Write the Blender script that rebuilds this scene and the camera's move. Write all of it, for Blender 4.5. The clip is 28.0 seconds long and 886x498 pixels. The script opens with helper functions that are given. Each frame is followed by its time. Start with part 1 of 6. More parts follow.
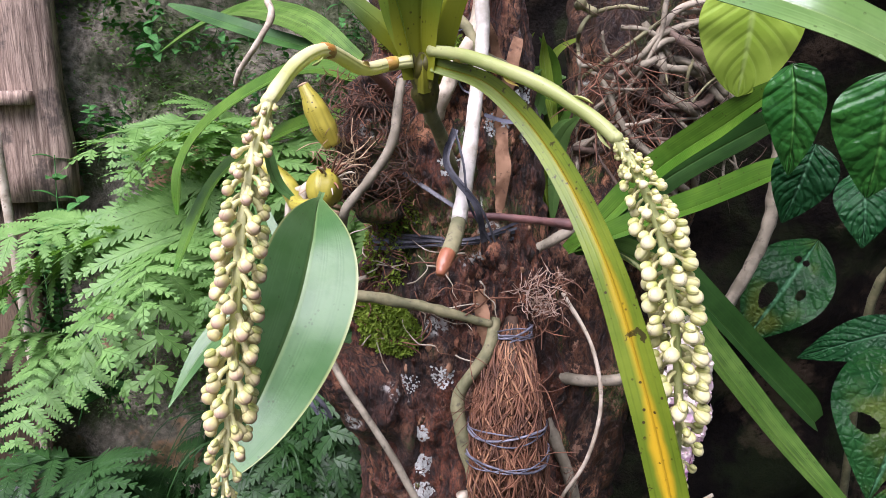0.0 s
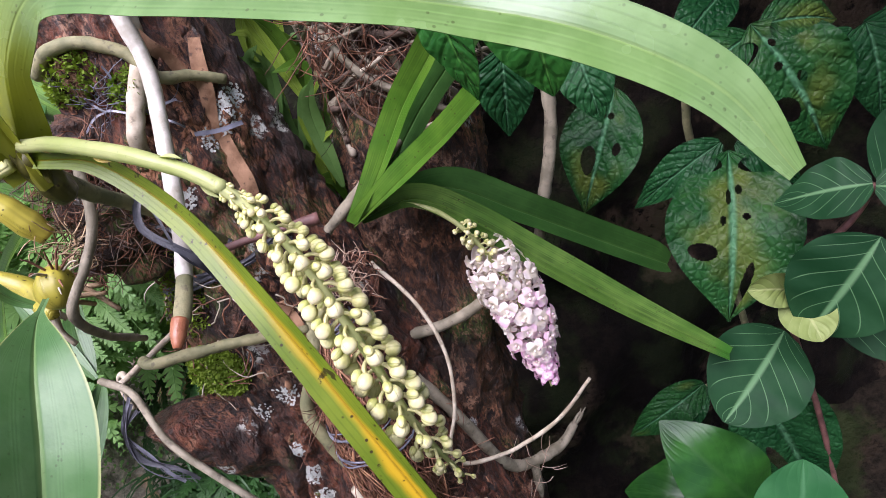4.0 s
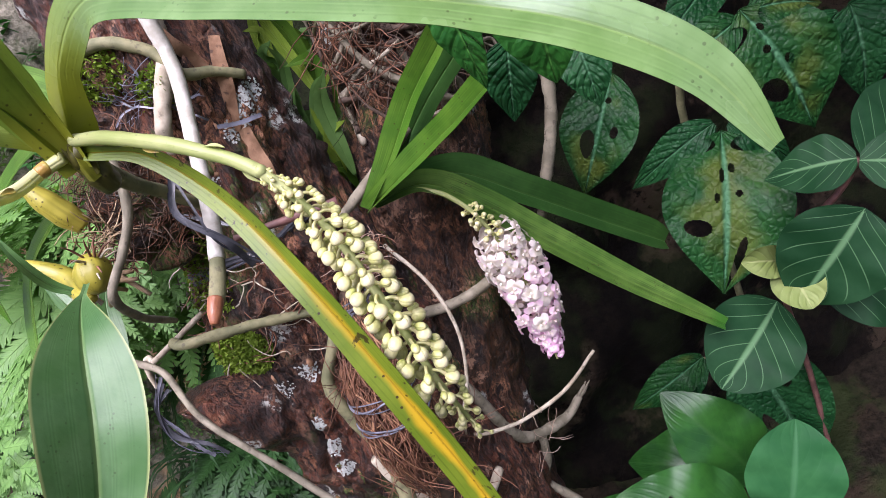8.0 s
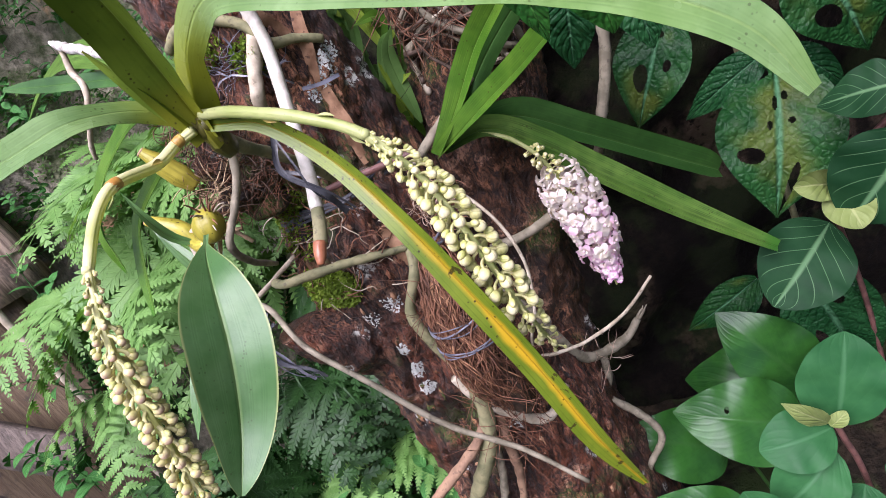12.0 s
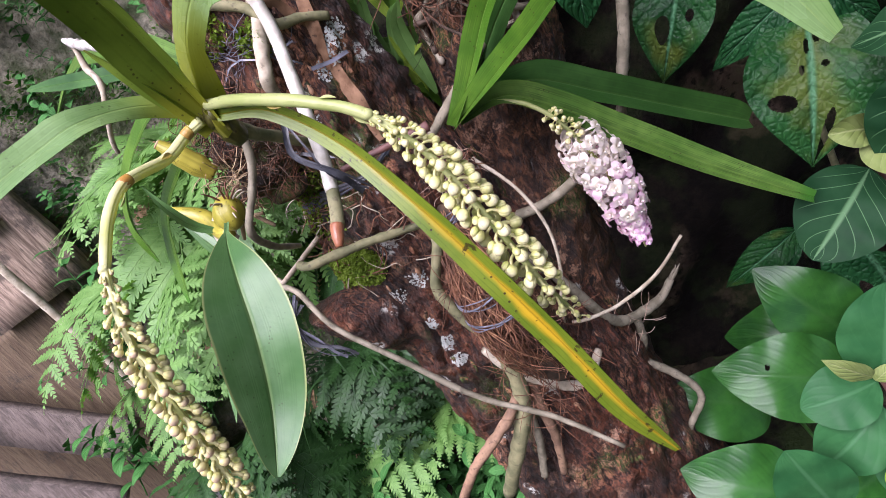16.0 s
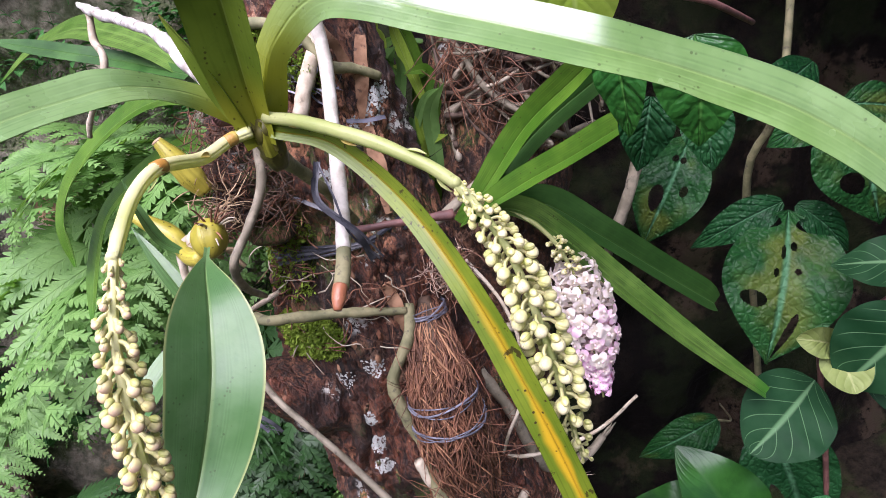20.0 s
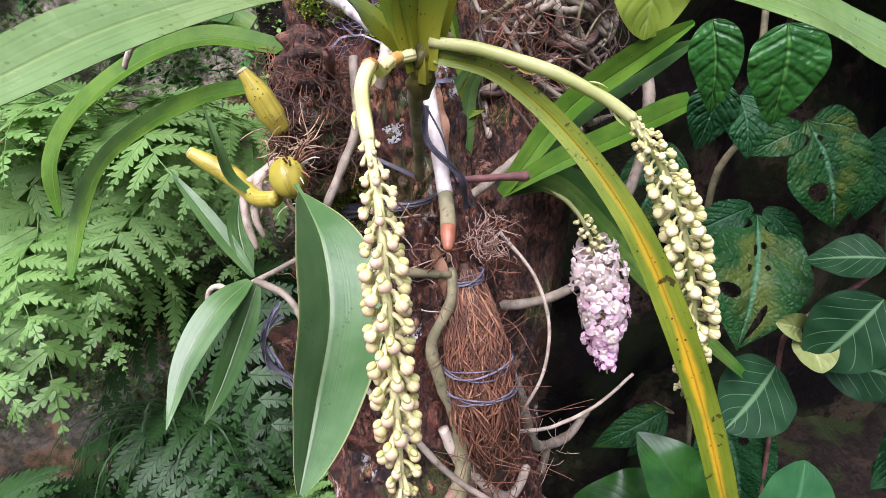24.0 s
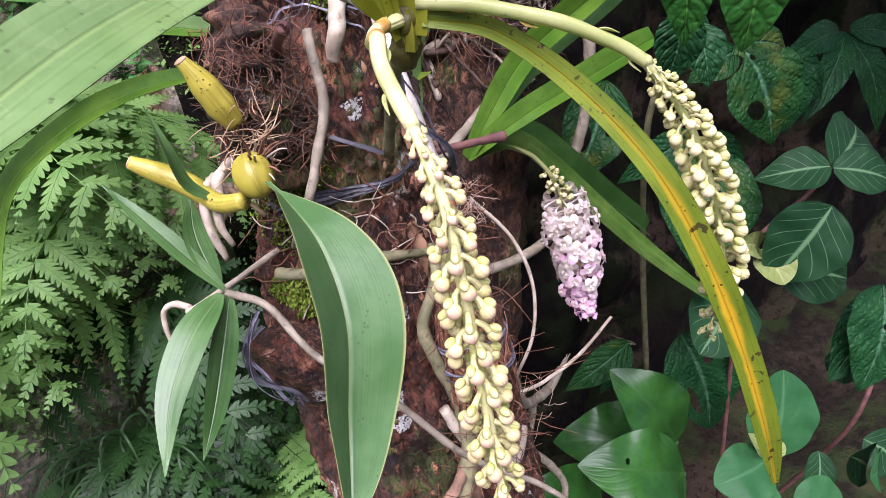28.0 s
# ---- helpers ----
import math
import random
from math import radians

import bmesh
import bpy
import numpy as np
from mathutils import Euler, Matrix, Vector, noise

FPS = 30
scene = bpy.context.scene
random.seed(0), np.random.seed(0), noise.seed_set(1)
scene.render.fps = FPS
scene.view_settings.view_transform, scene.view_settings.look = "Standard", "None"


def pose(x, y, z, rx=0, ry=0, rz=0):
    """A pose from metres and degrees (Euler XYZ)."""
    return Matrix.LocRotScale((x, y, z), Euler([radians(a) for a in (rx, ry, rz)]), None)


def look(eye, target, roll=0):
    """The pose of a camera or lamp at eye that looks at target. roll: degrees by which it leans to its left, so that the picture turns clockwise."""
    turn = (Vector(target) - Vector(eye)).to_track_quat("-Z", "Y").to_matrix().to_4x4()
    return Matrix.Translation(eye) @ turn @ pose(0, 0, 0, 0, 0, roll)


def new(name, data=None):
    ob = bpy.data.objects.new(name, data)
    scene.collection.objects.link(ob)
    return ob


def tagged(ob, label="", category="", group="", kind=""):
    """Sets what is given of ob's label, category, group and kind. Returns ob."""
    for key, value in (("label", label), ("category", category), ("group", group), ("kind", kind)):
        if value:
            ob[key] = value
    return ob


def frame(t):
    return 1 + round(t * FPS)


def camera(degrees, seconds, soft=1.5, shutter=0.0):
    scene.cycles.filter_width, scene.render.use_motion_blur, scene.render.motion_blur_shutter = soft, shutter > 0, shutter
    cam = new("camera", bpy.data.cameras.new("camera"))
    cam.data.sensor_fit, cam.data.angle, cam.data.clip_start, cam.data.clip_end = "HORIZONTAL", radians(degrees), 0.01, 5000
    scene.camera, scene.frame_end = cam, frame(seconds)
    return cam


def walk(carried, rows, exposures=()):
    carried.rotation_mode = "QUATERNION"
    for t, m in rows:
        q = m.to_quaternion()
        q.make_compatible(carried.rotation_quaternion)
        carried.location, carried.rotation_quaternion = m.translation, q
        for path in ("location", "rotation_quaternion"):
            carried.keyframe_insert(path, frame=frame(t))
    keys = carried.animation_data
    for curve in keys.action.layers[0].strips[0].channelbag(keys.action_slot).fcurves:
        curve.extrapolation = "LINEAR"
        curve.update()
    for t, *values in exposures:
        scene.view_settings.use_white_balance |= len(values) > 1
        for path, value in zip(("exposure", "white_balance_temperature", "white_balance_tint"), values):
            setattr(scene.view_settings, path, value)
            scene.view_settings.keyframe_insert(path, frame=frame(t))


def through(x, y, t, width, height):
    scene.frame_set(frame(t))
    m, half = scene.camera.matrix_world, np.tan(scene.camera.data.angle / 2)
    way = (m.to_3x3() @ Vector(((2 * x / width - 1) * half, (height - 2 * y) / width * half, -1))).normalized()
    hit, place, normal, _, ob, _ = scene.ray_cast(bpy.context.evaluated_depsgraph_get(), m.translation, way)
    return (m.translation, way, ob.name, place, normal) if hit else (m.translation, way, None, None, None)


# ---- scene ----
from mathutils.bvhtree import BVHTree

cam = camera(69.0, 28.0, soft=0.8)
# seconds, eye in metres, Euler angles in degrees
PATH = [
    (0, 0.0940, 0.0740, 1.3880, 79.16, 0.90, 2.86),
    (0.5, 0.1030, 0.0761, 1.3888, 78.04, 1.34, 3.20),
    (1, 0.1180, 0.0738, 1.3860, 77.34, 2.43, 3.16),
    (1.5, 0.1460, 0.0814, 1.3912, 75.51, 8.47, 1.07),
    (2, 0.1930, 0.1104, 1.4093, 70.99, 20.00, -5.31),
    (2.5, 0.2340, 0.1197, 1.4214, 69.57, 23.79, -6.73),
    (3, 0.2430, 0.1172, 1.4066, 68.55, 21.16, -5.45),
    (3.5, 0.2550, 0.1162, 1.4167, 68.91, 21.32, -7.01),
    (5.5, 0.2510, 0.1033, 1.4181, 67.57, 24.39, -8.48),
    (6, 0.2500, 0.1022, 1.4172, 67.40, 24.27, -8.51),
    (6.5, 0.2490, 0.0971, 1.4167, 67.08, 23.54, -8.51),
    (7, 0.2440, 0.0894, 1.4196, 66.69, 22.81, -8.47),
    (7.5, 0.2380, 0.0838, 1.4242, 67.17, 22.66, -8.60),
    (8, 0.2410, 0.0801, 1.4266, 67.36, 23.63, -8.88),
    (8.5, 0.2420, 0.0774, 1.4299, 67.63, 23.88, -8.66),
    (9, 0.2390, 0.0764, 1.4300, 67.62, 24.15, -8.00),
    (9.5, 0.2390, 0.0764, 1.4300, 67.79, 24.32, -8.39),
    (10, 0.2370, 0.0735, 1.4313, 67.66, 23.74, -8.14),
    (10.5, 0.2370, 0.0687, 1.4328, 66.86, 24.21, -7.55),
    (11, 0.2310, 0.0524, 1.4405, 65.37, 25.24, -6.33),
    (11.5, 0.2280, 0.0375, 1.4522, 63.69, 26.41, -6.15),
    (12, 0.2270, 0.0255, 1.4625, 62.99, 27.82, -5.75),
    (12.5, 0.2290, 0.0223, 1.4608, 60.62, 28.43, -6.43),
    (14.5, 0.2540, 0.0126, 1.4638, 59.76, 32.69, -5.63),
    (15, 0.2520, 0.0185, 1.4622, 59.86, 32.92, -5.52),
    (15.5, 0.2480, 0.0262, 1.4594, 60.51, 33.05, -4.53),
    (16, 0.2420, 0.0331, 1.4577, 60.76, 32.32, -4.33),
    (16.5, 0.2370, 0.0392, 1.4590, 61.09, 30.59, -5.41),
    (17, 0.2340, 0.0434, 1.4606, 61.77, 28.91, -6.56),
    (17.5, 0.2280, 0.0493, 1.4590, 62.03, 26.21, -8.36),
    (18, 0.2240, 0.0474, 1.4602, 63.16, 25.27, -7.79),
    (18.5, 0.2050, 0.0505, 1.4609, 64.12, 22.32, -8.37),
    (19, 0.1850, 0.0569, 1.4642, 66.73, 18.85, -8.99),
    (19.5, 0.1640, 0.0696, 1.4709, 67.92, 16.52, -8.02),
    (20, 0.1430, 0.0707, 1.4718, 69.43, 13.17, -6.41),
    (20.5, 0.1340, 0.0746, 1.4704, 68.95, 11.65, -4.84),
    (22.5, 0.0830, 0.0401, 1.4479, 72.60, 5.28, -5.10),
    (23, 0.0470, 0.0291, 1.4490, 73.79, 3.19, -4.51),
    (23.5, -0.0140, 0.0551, 1.4473, 71.81, 3.91, -9.60),
    (24, -0.0440, 0.0764, 1.4491, 70.06, 5.83, -16.17),
    (24.5, -0.0670, 0.0897, 1.4517, 68.52, 7.58, -20.40),
    (25, -0.0790, 0.1041, 1.4542, 67.35, 9.56, -25.13),
    (25.5, -0.0730, 0.1100, 1.4626, 67.97, 9.96, -26.37),
    (26, -0.0700, 0.1094, 1.4667, 68.33, 9.94, -26.83),
    (26.5, -0.0740, 0.1129, 1.4714, 68.82, 10.04, -27.12),
    (27, -0.0740, 0.1147, 1.4692, 68.43, 10.19, -27.31),
    (27.5, -0.0860, 0.1176, 1.4679, 68.27, 10.37, -25.32),
    (28, -0.0920, 0.1378, 1.4597, 64.80, 11.09, -27.18),
]
walk(cam, [(t, pose(x, y, z, rx, ry, rz)) for t, x, y, z, rx, ry, rz in PATH], [(0.0, 0.66, 5900.0, 28.0), (19.0, 0.66, 5900.0, 30.0), (24.0, 0.70, 5900.0, 34.0), (28.0, 0.70, 5900.0, 35.0)])

# ---- light: bright overcast, brighter from the upper left ----
world = bpy.data.worlds.new("sky")
scene.world = world
world.use_nodes = True
wn = world.node_tree.nodes
sky = wn.new("ShaderNodeTexSky")
sky.sky_type, sky.sun_disc = "NISHITA", False
sky.sun_elevation, sky.sun_rotation = radians(58), radians(215)
sky.dust_density, sky.air_density = 4.0, 1.0
world.node_tree.links.new(sky.outputs[0], wn["Background"].inputs[0])
wn["Background"].inputs[1].default_value = 0.105
sun = new("sun", bpy.data.lights.new("sun", "SUN"))
sun.data.energy, sun.data.angle, sun.data.color = 5.5, radians(52), (1.0, 0.99, 0.97)
sun.matrix_world = look((-0.62, -1.35, 2.25), (0.0, 0.0, 0.0))


# ---- node helpers ----
class Mat:
    """A procedural material built step by step."""

    def __init__(self, name, rough=0.5, metal=0.0, spec=0.5):
        self.m = bpy.data.materials.new(name)
        self.m.use_nodes = True
        self.t = self.m.node_tree
        self.b = self.t.nodes["Principled BSDF"]
        self.b.inputs["Roughness"].default_value = rough
        self.b.inputs["Metallic"].default_value = metal
        self.b.inputs["Specular IOR Level"].default_value = spec
        self.uvn = None
        self.obn = None

    def node(self, kind):
        return self.t.nodes.new(kind)

    def put(self, sock, v):
        if isinstance(v, bpy.types.NodeSocket):
            self.t.links.new(v, sock)
        elif isinstance(v, (tuple, list)) and len(v) == 3 and sock.type == "RGBA":
            sock.default_value = (*v, 1)
        else:
            sock.default_value = v

    def math(self, op, a, b=0.0, clamp=False):
        n = self.node("ShaderNodeMath")
        n.operation, n.use_clamp = op, clamp
        self.put(n.inputs[0], a)
        self.put(n.inputs[1], b)
        return n.outputs[0]

    def ramp(self, v, lo, hi, a=0.0, b=1.0):
        n = self.node("ShaderNodeMapRange")
        n.interpolation_type = "SMOOTHSTEP"
        for s, x in zip(n.inputs[:5], (v, lo, hi, a, b)):
            self.put(s, x)
        return n.outputs[0]

    def mix(self, k, a, b, blend="MIX"):
        n = self.node("ShaderNodeMix")
        n.data_type, n.blend_type = "RGBA", blend
        self.put(n.inputs[0], k)
        self.put(n.inputs[6], a)
        self.put(n.inputs[7], b)
        return n.outputs[2]

    def uv(self):
        if self.uvn is None:
            n = self.node("ShaderNodeUVMap")
            s = self.node("ShaderNodeSeparateXYZ")
            self.t.links.new(n.outputs[0], s.inputs[0])
            self.uvn = (s.outputs[0], s.outputs[1], n.outputs[0])
        return self.uvn

    def spot(self, stretch=(1, 1, 1)):
        """Coordinates of the object, shifted at random from copy to copy."""
        if self.obn is None:
            c = self.node("ShaderNodeTexCoord")
            i = self.node("ShaderNodeObjectInfo")
            k = self.math("MULTIPLY", i.outputs["Random"], 7.0)
            a = self.node("ShaderNodeVectorMath")
            self.t.links.new(c.outputs["Object"], a.inputs[0])
            self.t.links.new(k, a.inputs[1])
            self.obn = a.outputs[0]
        if stretch == (1, 1, 1):
            return self.obn
        n = self.node("ShaderNodeVectorMath")
        n.operation = "MULTIPLY"
        self.t.links.new(self.obn, n.inputs[0])
        n.inputs[1].default_value = stretch
        return n.outputs[0]

    def noise(self, scale, detail=4.0, rough=0.55, stretch=(1, 1, 1), distort=0.0):
        n = self.node("ShaderNodeTexNoise")
        self.t.links.new(self.spot(stretch), n.inputs["Vector"])
        n.inputs["Scale"].default_value, n.inputs["Detail"].default_value = scale, detail
        n.inputs["Roughness"].default_value, n.inputs["Distortion"].default_value = rough, distort
        return n.outputs[0]

    def cells(self, scale, feature="F1", stretch=(1, 1, 1)):
        n = self.node("ShaderNodeTexVoronoi")
        n.feature = feature
        self.t.links.new(self.spot(stretch), n.inputs["Vector"])
        n.inputs["Scale"].default_value = scale
        return n.outputs[0]

    def chance(self):
        return self.node("ShaderNodeObjectInfo").outputs["Random"]

    def bump(self, h, strength=0.4, dist=0.002):
        n = self.node("ShaderNodeBump")
        n.inputs["Strength"].default_value, n.inputs["Distance"].default_value = strength, dist
        self.t.links.new(h, n.inputs["Height"])
        self.t.links.new(n.outputs[0], self.b.inputs["Normal"])

    def colour(self, c):
        self.put(self.b.inputs["Base Color"], c)
        self.c = c
        return self

    def glow_through(self, k=0.25, tint=(0.9, 1.0, 0.35)):
        """Thin leaf: part of the light passes through."""
        tr = self.node("ShaderNodeBsdfTranslucent")
        self.put(tr.inputs[0], self.mix(1.0, self.c, tint, "MULTIPLY"))
        mx = self.node("ShaderNodeMixShader")
        mx.inputs[0].default_value = k
        self.t.links.new(self.b.outputs[0], mx.inputs[1])
        self.t.links.new(tr.outputs[0], mx.inputs[2])
        self.t.links.new(mx.outputs[0], self.t.nodes["Material Output"].inputs[0])
        return self


def leaf_mat(name, dark, light, rib, rough=0.38, ribs=0.6, laterals=0, slope=1.2, vein=0.5, lines=0, yellow=0.0, yellow_mid=0.0,
             spots=0.0, puff=0.25, through=0.2, edge=None, tip=None, base=None, linek=0.13, quilt=0.0, relief=0.0012, wax=0.0):
    """Leaf surface by its own length and width: midrib, side veins, lines, blotches, spots."""
    m = Mat(name, rough, 0.0, (0.22 if wax > 0.1 else 0.10) if laterals else 0.38)
    u, v, _ = m.uv()
    x = m.math("ABSOLUTE", m.math("SUBTRACT", m.math("MULTIPLY", u, 2.0), 1.0))
    big = m.noise(22.0, 3.0)
    fine = m.noise(260.0, 3.0)
    c = m.mix(m.ramp(big, 0.32, 0.68), dark, light)
    c = m.mix(m.math("MULTIPLY", m.chance(), 0.3), c, light)
    h = m.math("ADD", m.math("MULTIPLY", fine, 0.22), m.math("MULTIPLY", m.noise(70.0, 2.0), puff * 2.0))
    c = m.mix(m.ramp(m.noise(110.0, 5.0, 0.65), 0.45, 0.75, 0.0, 0.35), c, dark)
    if quilt:
        cell = m.cells(120.0, "DISTANCE_TO_EDGE")
        h = m.math("ADD", h, m.math("MULTIPLY", m.ramp(cell, 0.0, 0.35), quilt))
        c = m.mix(m.ramp(cell, 0.14, 0.0, 0.0, 0.55), c, dark)
    if lines:
        w = m.math("SINE", m.math("MULTIPLY", m.math("ADD", m.math("ADD", u, m.math("MULTIPLY", m.math("SINE", m.math("MULTIPLY", u, 37.0)), 0.035)), m.math("MULTIPLY", m.noise(30.0, 2.0), 0.03)), lines * 6.283))
        s = m.ramp(w, -1.0, 1.0)
        c = m.mix(m.math("MULTIPLY", m.math("MULTIPLY", s, m.ramp(m.noise(45.0, 3.0), 0.3, 0.7, 0.3, 1.4)), linek), c, tuple(k * 0.5 for k in dark))
        h = m.math("ADD", h, m.math("MULTIPLY", s, linek * 0.3))
    if laterals:
        ph = m.math("SUBTRACT", m.math("MULTIPLY", v, float(laterals)), m.math("MULTIPLY", x, slope))
        ph = m.math("ADD", ph, m.math("MULTIPLY", m.noise(14.0, 1.0), 0.25))
        saw = m.math("ABSOLUTE", m.math("SUBTRACT", m.math("MULTIPLY", m.math("FRACT", ph), 2.0), 1.0))
        ln = m.math("MULTIPLY", m.ramp(saw, 0.90, 1.0), m.ramp(x, 0.95, 0.7))
        c = m.mix(m.math("MULTIPLY", ln, vein), c, rib)
        h = m.math("SUBTRACT", h, m.math("MULTIPLY", m.ramp(saw, 0.4, 1.0), puff * 4.0))
    if yellow:
        k = m.math("MULTIPLY", m.ramp(m.noise(15.0, 2.0, 0.5), 0.47, 0.66), yellow)
        c = m.mix(m.math("MULTIPLY", k, m.ramp(x, 1.0, 0.45)), c, (0.26, 0.25, 0.03))
    if yellow_mid:
        k = m.math("MULTIPLY", m.ramp(m.math("ADD", x, m.math("MULTIPLY", m.math("SUBTRACT", big, 0.5), 1.0)), 0.44, 0.0), m.ramp(v, 0.15, 0.7))
        c = m.mix(m.math("MULTIPLY", k, yellow_mid), c, (0.50, 0.31, 0.010))
    c = m.mix(m.math("MULTIPLY", m.ramp(x, 0.09, 0.02), ribs), c, rib)
    h = m.math("SUBTRACT", h, m.math("MULTIPLY", m.ramp(x, 0.10, 0.0), 0.8))
    if edge:
        c = m.mix(m.ramp(x, 0.93, 0.985), c, edge)
    if base:
        c = m.mix(m.ramp(m.math("ADD", v, m.math("MULTIPLY", big, 0.08)), 0.42, 0.18), c, base)
    if tip:
        c = m.mix(m.ramp(v, 0.93, 1.0), c, tip)
    if spots:
        s = m.math("MULTIPLY", m.ramp(m.cells(230.0), 0.26, 0.12), m.ramp(m.noise(60.0, 3.0, 0.7), 0.50, 0.60))
        s = m.math("MAXIMUM", s, m.math("MULTIPLY", m.ramp(m.noise(95.0, 4.0, 0.6), 0.64, 0.68), max(0.0, spots - 0.85) * 6))
        c = m.mix(m.math("MULTIPLY", s, spots), c, (0.03, 0.02, 0.006))
    m.colour(c)
    m.b.inputs["Coat Roughness"].default_value = 0.2
    m.put(m.b.inputs["Coat Weight"], m.ramp(v, 0.22, 0.5, 0.0, wax) if base else wax)
    m.put(m.b.inputs["Roughness"], m.math("ADD", m.math("MULTIPLY", big, 0.22), rough - 0.11))
    m.bump(h, 0.5 if relief < 0.002 else 0.9, relief)
    return m.glow_through(through)


ORCHID = leaf_mat("orchid_leaf", (0.085, 0.145, 0.010), (0.16, 0.24, 0.022), (0.22, 0.28, 0.06), 0.40, 0.3, lines=7, spots=0.75, tip=(0.16, 0.17, 0.02), base=(0.24, 0.26, 0.018), through=0.32)
ORCHID_PALE = leaf_mat("orchid_leaf_pale", (0.095, 0.19, 0.040), (0.19, 0.31, 0.105), (0.26, 0.38, 0.11), 0.26, 0.3, lines=7, spots=0.5, base=(0.22, 0.25, 0.014), through=0.22, linek=0.22, wax=0.9)
ORCHID_OLD = leaf_mat("yellowing_leaf", (0.075, 0.125, 0.006), (0.15, 0.20, 0.012), (0.30, 0.20, 0.01), 0.42, 0.55, lines=6, spots=1.0, yellow_mid=0.9, linek=0.3)
BASES = leaf_mat("leaf_base", (0.14, 0.15, 0.012), (0.24, 0.24, 0.02), (0.2, 0.2, 0.03), 0.42, 0.2, lines=5, spots=0.8)
CROWN_SKIN = leaf_mat("leaf_base_old", (0.05, 0.045, 0.010), (0.15, 0.14, 0.018), (0.12, 0.10, 0.02), 0.5, 0.1, lines=8, spots=1.0, linek=0.4, through=0.03)
STRAP = leaf_mat("strap_leaf", (0.040, 0.115, 0.008), (0.090, 0.19, 0.016), (0.14, 0.26, 0.04), 0.36, 0.4, lines=9, spots=0.6, tip=(0.05, 0.16, 0.01), linek=0.3, through=0.15, wax=0.15)
STREAKED = leaf_mat("streaked_leaf", (0.050, 0.125, 0.014), (0.115, 0.215, 0.035), (0.17, 0.29, 0.06), 0.40, 0.3, lines=10, spots=0.84, tip=(0.03, 0.12, 0.01), linek=0.55, through=0.15)
STRAP_DARK = leaf_mat("strap_leaf_dark", (0.02, 0.075, 0.012), (0.05, 0.14, 0.026), (0.1, 0.2, 0.05), 0.42, 0.5, lines=8, linek=0.2)
BROAD = leaf_mat("broad_leaf", (0.062, 0.155, 0.042), (0.11, 0.22, 0.080), (0.24, 0.34, 0.12), 0.34, 0.4, lines=17, linek=0.15, spots=0.4, edge=(0.30, 0.35, 0.13), wax=0.1)
HOLEY = leaf_mat("holey_leaf", (0.005, 0.036, 0.008), (0.017, 0.076, 0.018), (0.06, 0.17, 0.08), 0.36, 0.9, laterals=7, slope=2.4, vein=0.10, yellow=0.2, puff=0.10, through=0.06, quilt=0.38, relief=0.0030, wax=0.05)
HOLEY_DARK = leaf_mat("holey_leaf_dark", (0.005, 0.036, 0.010), (0.015, 0.072, 0.021), (0.05, 0.14, 0.065), 0.36, 0.8, laterals=7, slope=2.4, vein=0.08, puff=0.10, through=0.05, quilt=0.38, relief=0.0030, wax=0.05)
VEINED = leaf_mat("veined_leaf", (0.006, 0.030, 0.010), (0.013, 0.048, 0.017), (0.10, 0.20, 0.09), 0.50, 0.85, laterals=6, slope=2.2, vein=0.7, puff=0.05, through=0.06)
PLAIN = leaf_mat("plain_leaf", (0.015, 0.074, 0.023), (0.030, 0.114, 0.036), (0.07, 0.18, 0.08), 0.42, 0.4, laterals=4, slope=3.2, vein=0.06, puff=0.06, through=0.12)
GLOSSY = leaf_mat("glossy_leaf", (0.009, 0.052, 0.008), (0.024, 0.105, 0.014), (0.03, 0.10, 0.02), 0.36, 0.5, laterals=8, slope=4.0, vein=0.4, puff=0.10, through=0.08, wax=0.2)
GLOSSY_TOP = leaf_mat("glossy_leaf_bright", (0.010, 0.065, 0.010), (0.026, 0.125, 0.018), (0.07, 0.22, 0.04), 0.28, 0.6, laterals=6, slope=1.2, vein=0.2, puff=0.12, through=0.15, quilt=0.3, relief=0.0020, wax=0.3)
LIME = leaf_mat("lime_leaf", (0.20, 0.32, 0.03), (0.30, 0.42, 0.06), (0.34, 0.46, 0.12), 0.36, 0.6, laterals=7, slope=2.2, vein=0.3, puff=0.2, through=0.3)
YOUNG = leaf_mat("young_leaf", (0.18, 0.24, 0.06), (0.30, 0.36, 0.13), (0.42, 0.45, 0.2), 0.4, 0.6, laterals=5, slope=2.2, vein=0.3, through=0.3)
GREYLEAF = leaf_mat("seedling_leaf", (0.050, 0.135, 0.030), (0.105, 0.215, 0.065), (0.18, 0.28, 0.11), 0.36, 0.5, lines=5, through=0.28, linek=0.25, wax=0.2)
FERN = leaf_mat("fern_leaf", (0.095, 0.22, 0.042), (0.18, 0.335, 0.09), (0.25, 0.45, 0.12), 0.5, 0.3, through=0.35)
# fern green darkened to carry the deep shade low by the trunk
FERN_SHADED = leaf_mat("fern_leaf_shaded", (0.012, 0.044, 0.008), (0.026, 0.082, 0.016), (0.07, 0.18, 0.045), 0.5, 0.3, through=0.3)
HERB = leaf_mat("herb_leaf", (0.035, 0.135, 0.028), (0.080, 0.235, 0.062), (0.14, 0.31, 0.10), 0.45, 0.5, laterals=5, slope=1.6, vein=0.25, through=0.3)


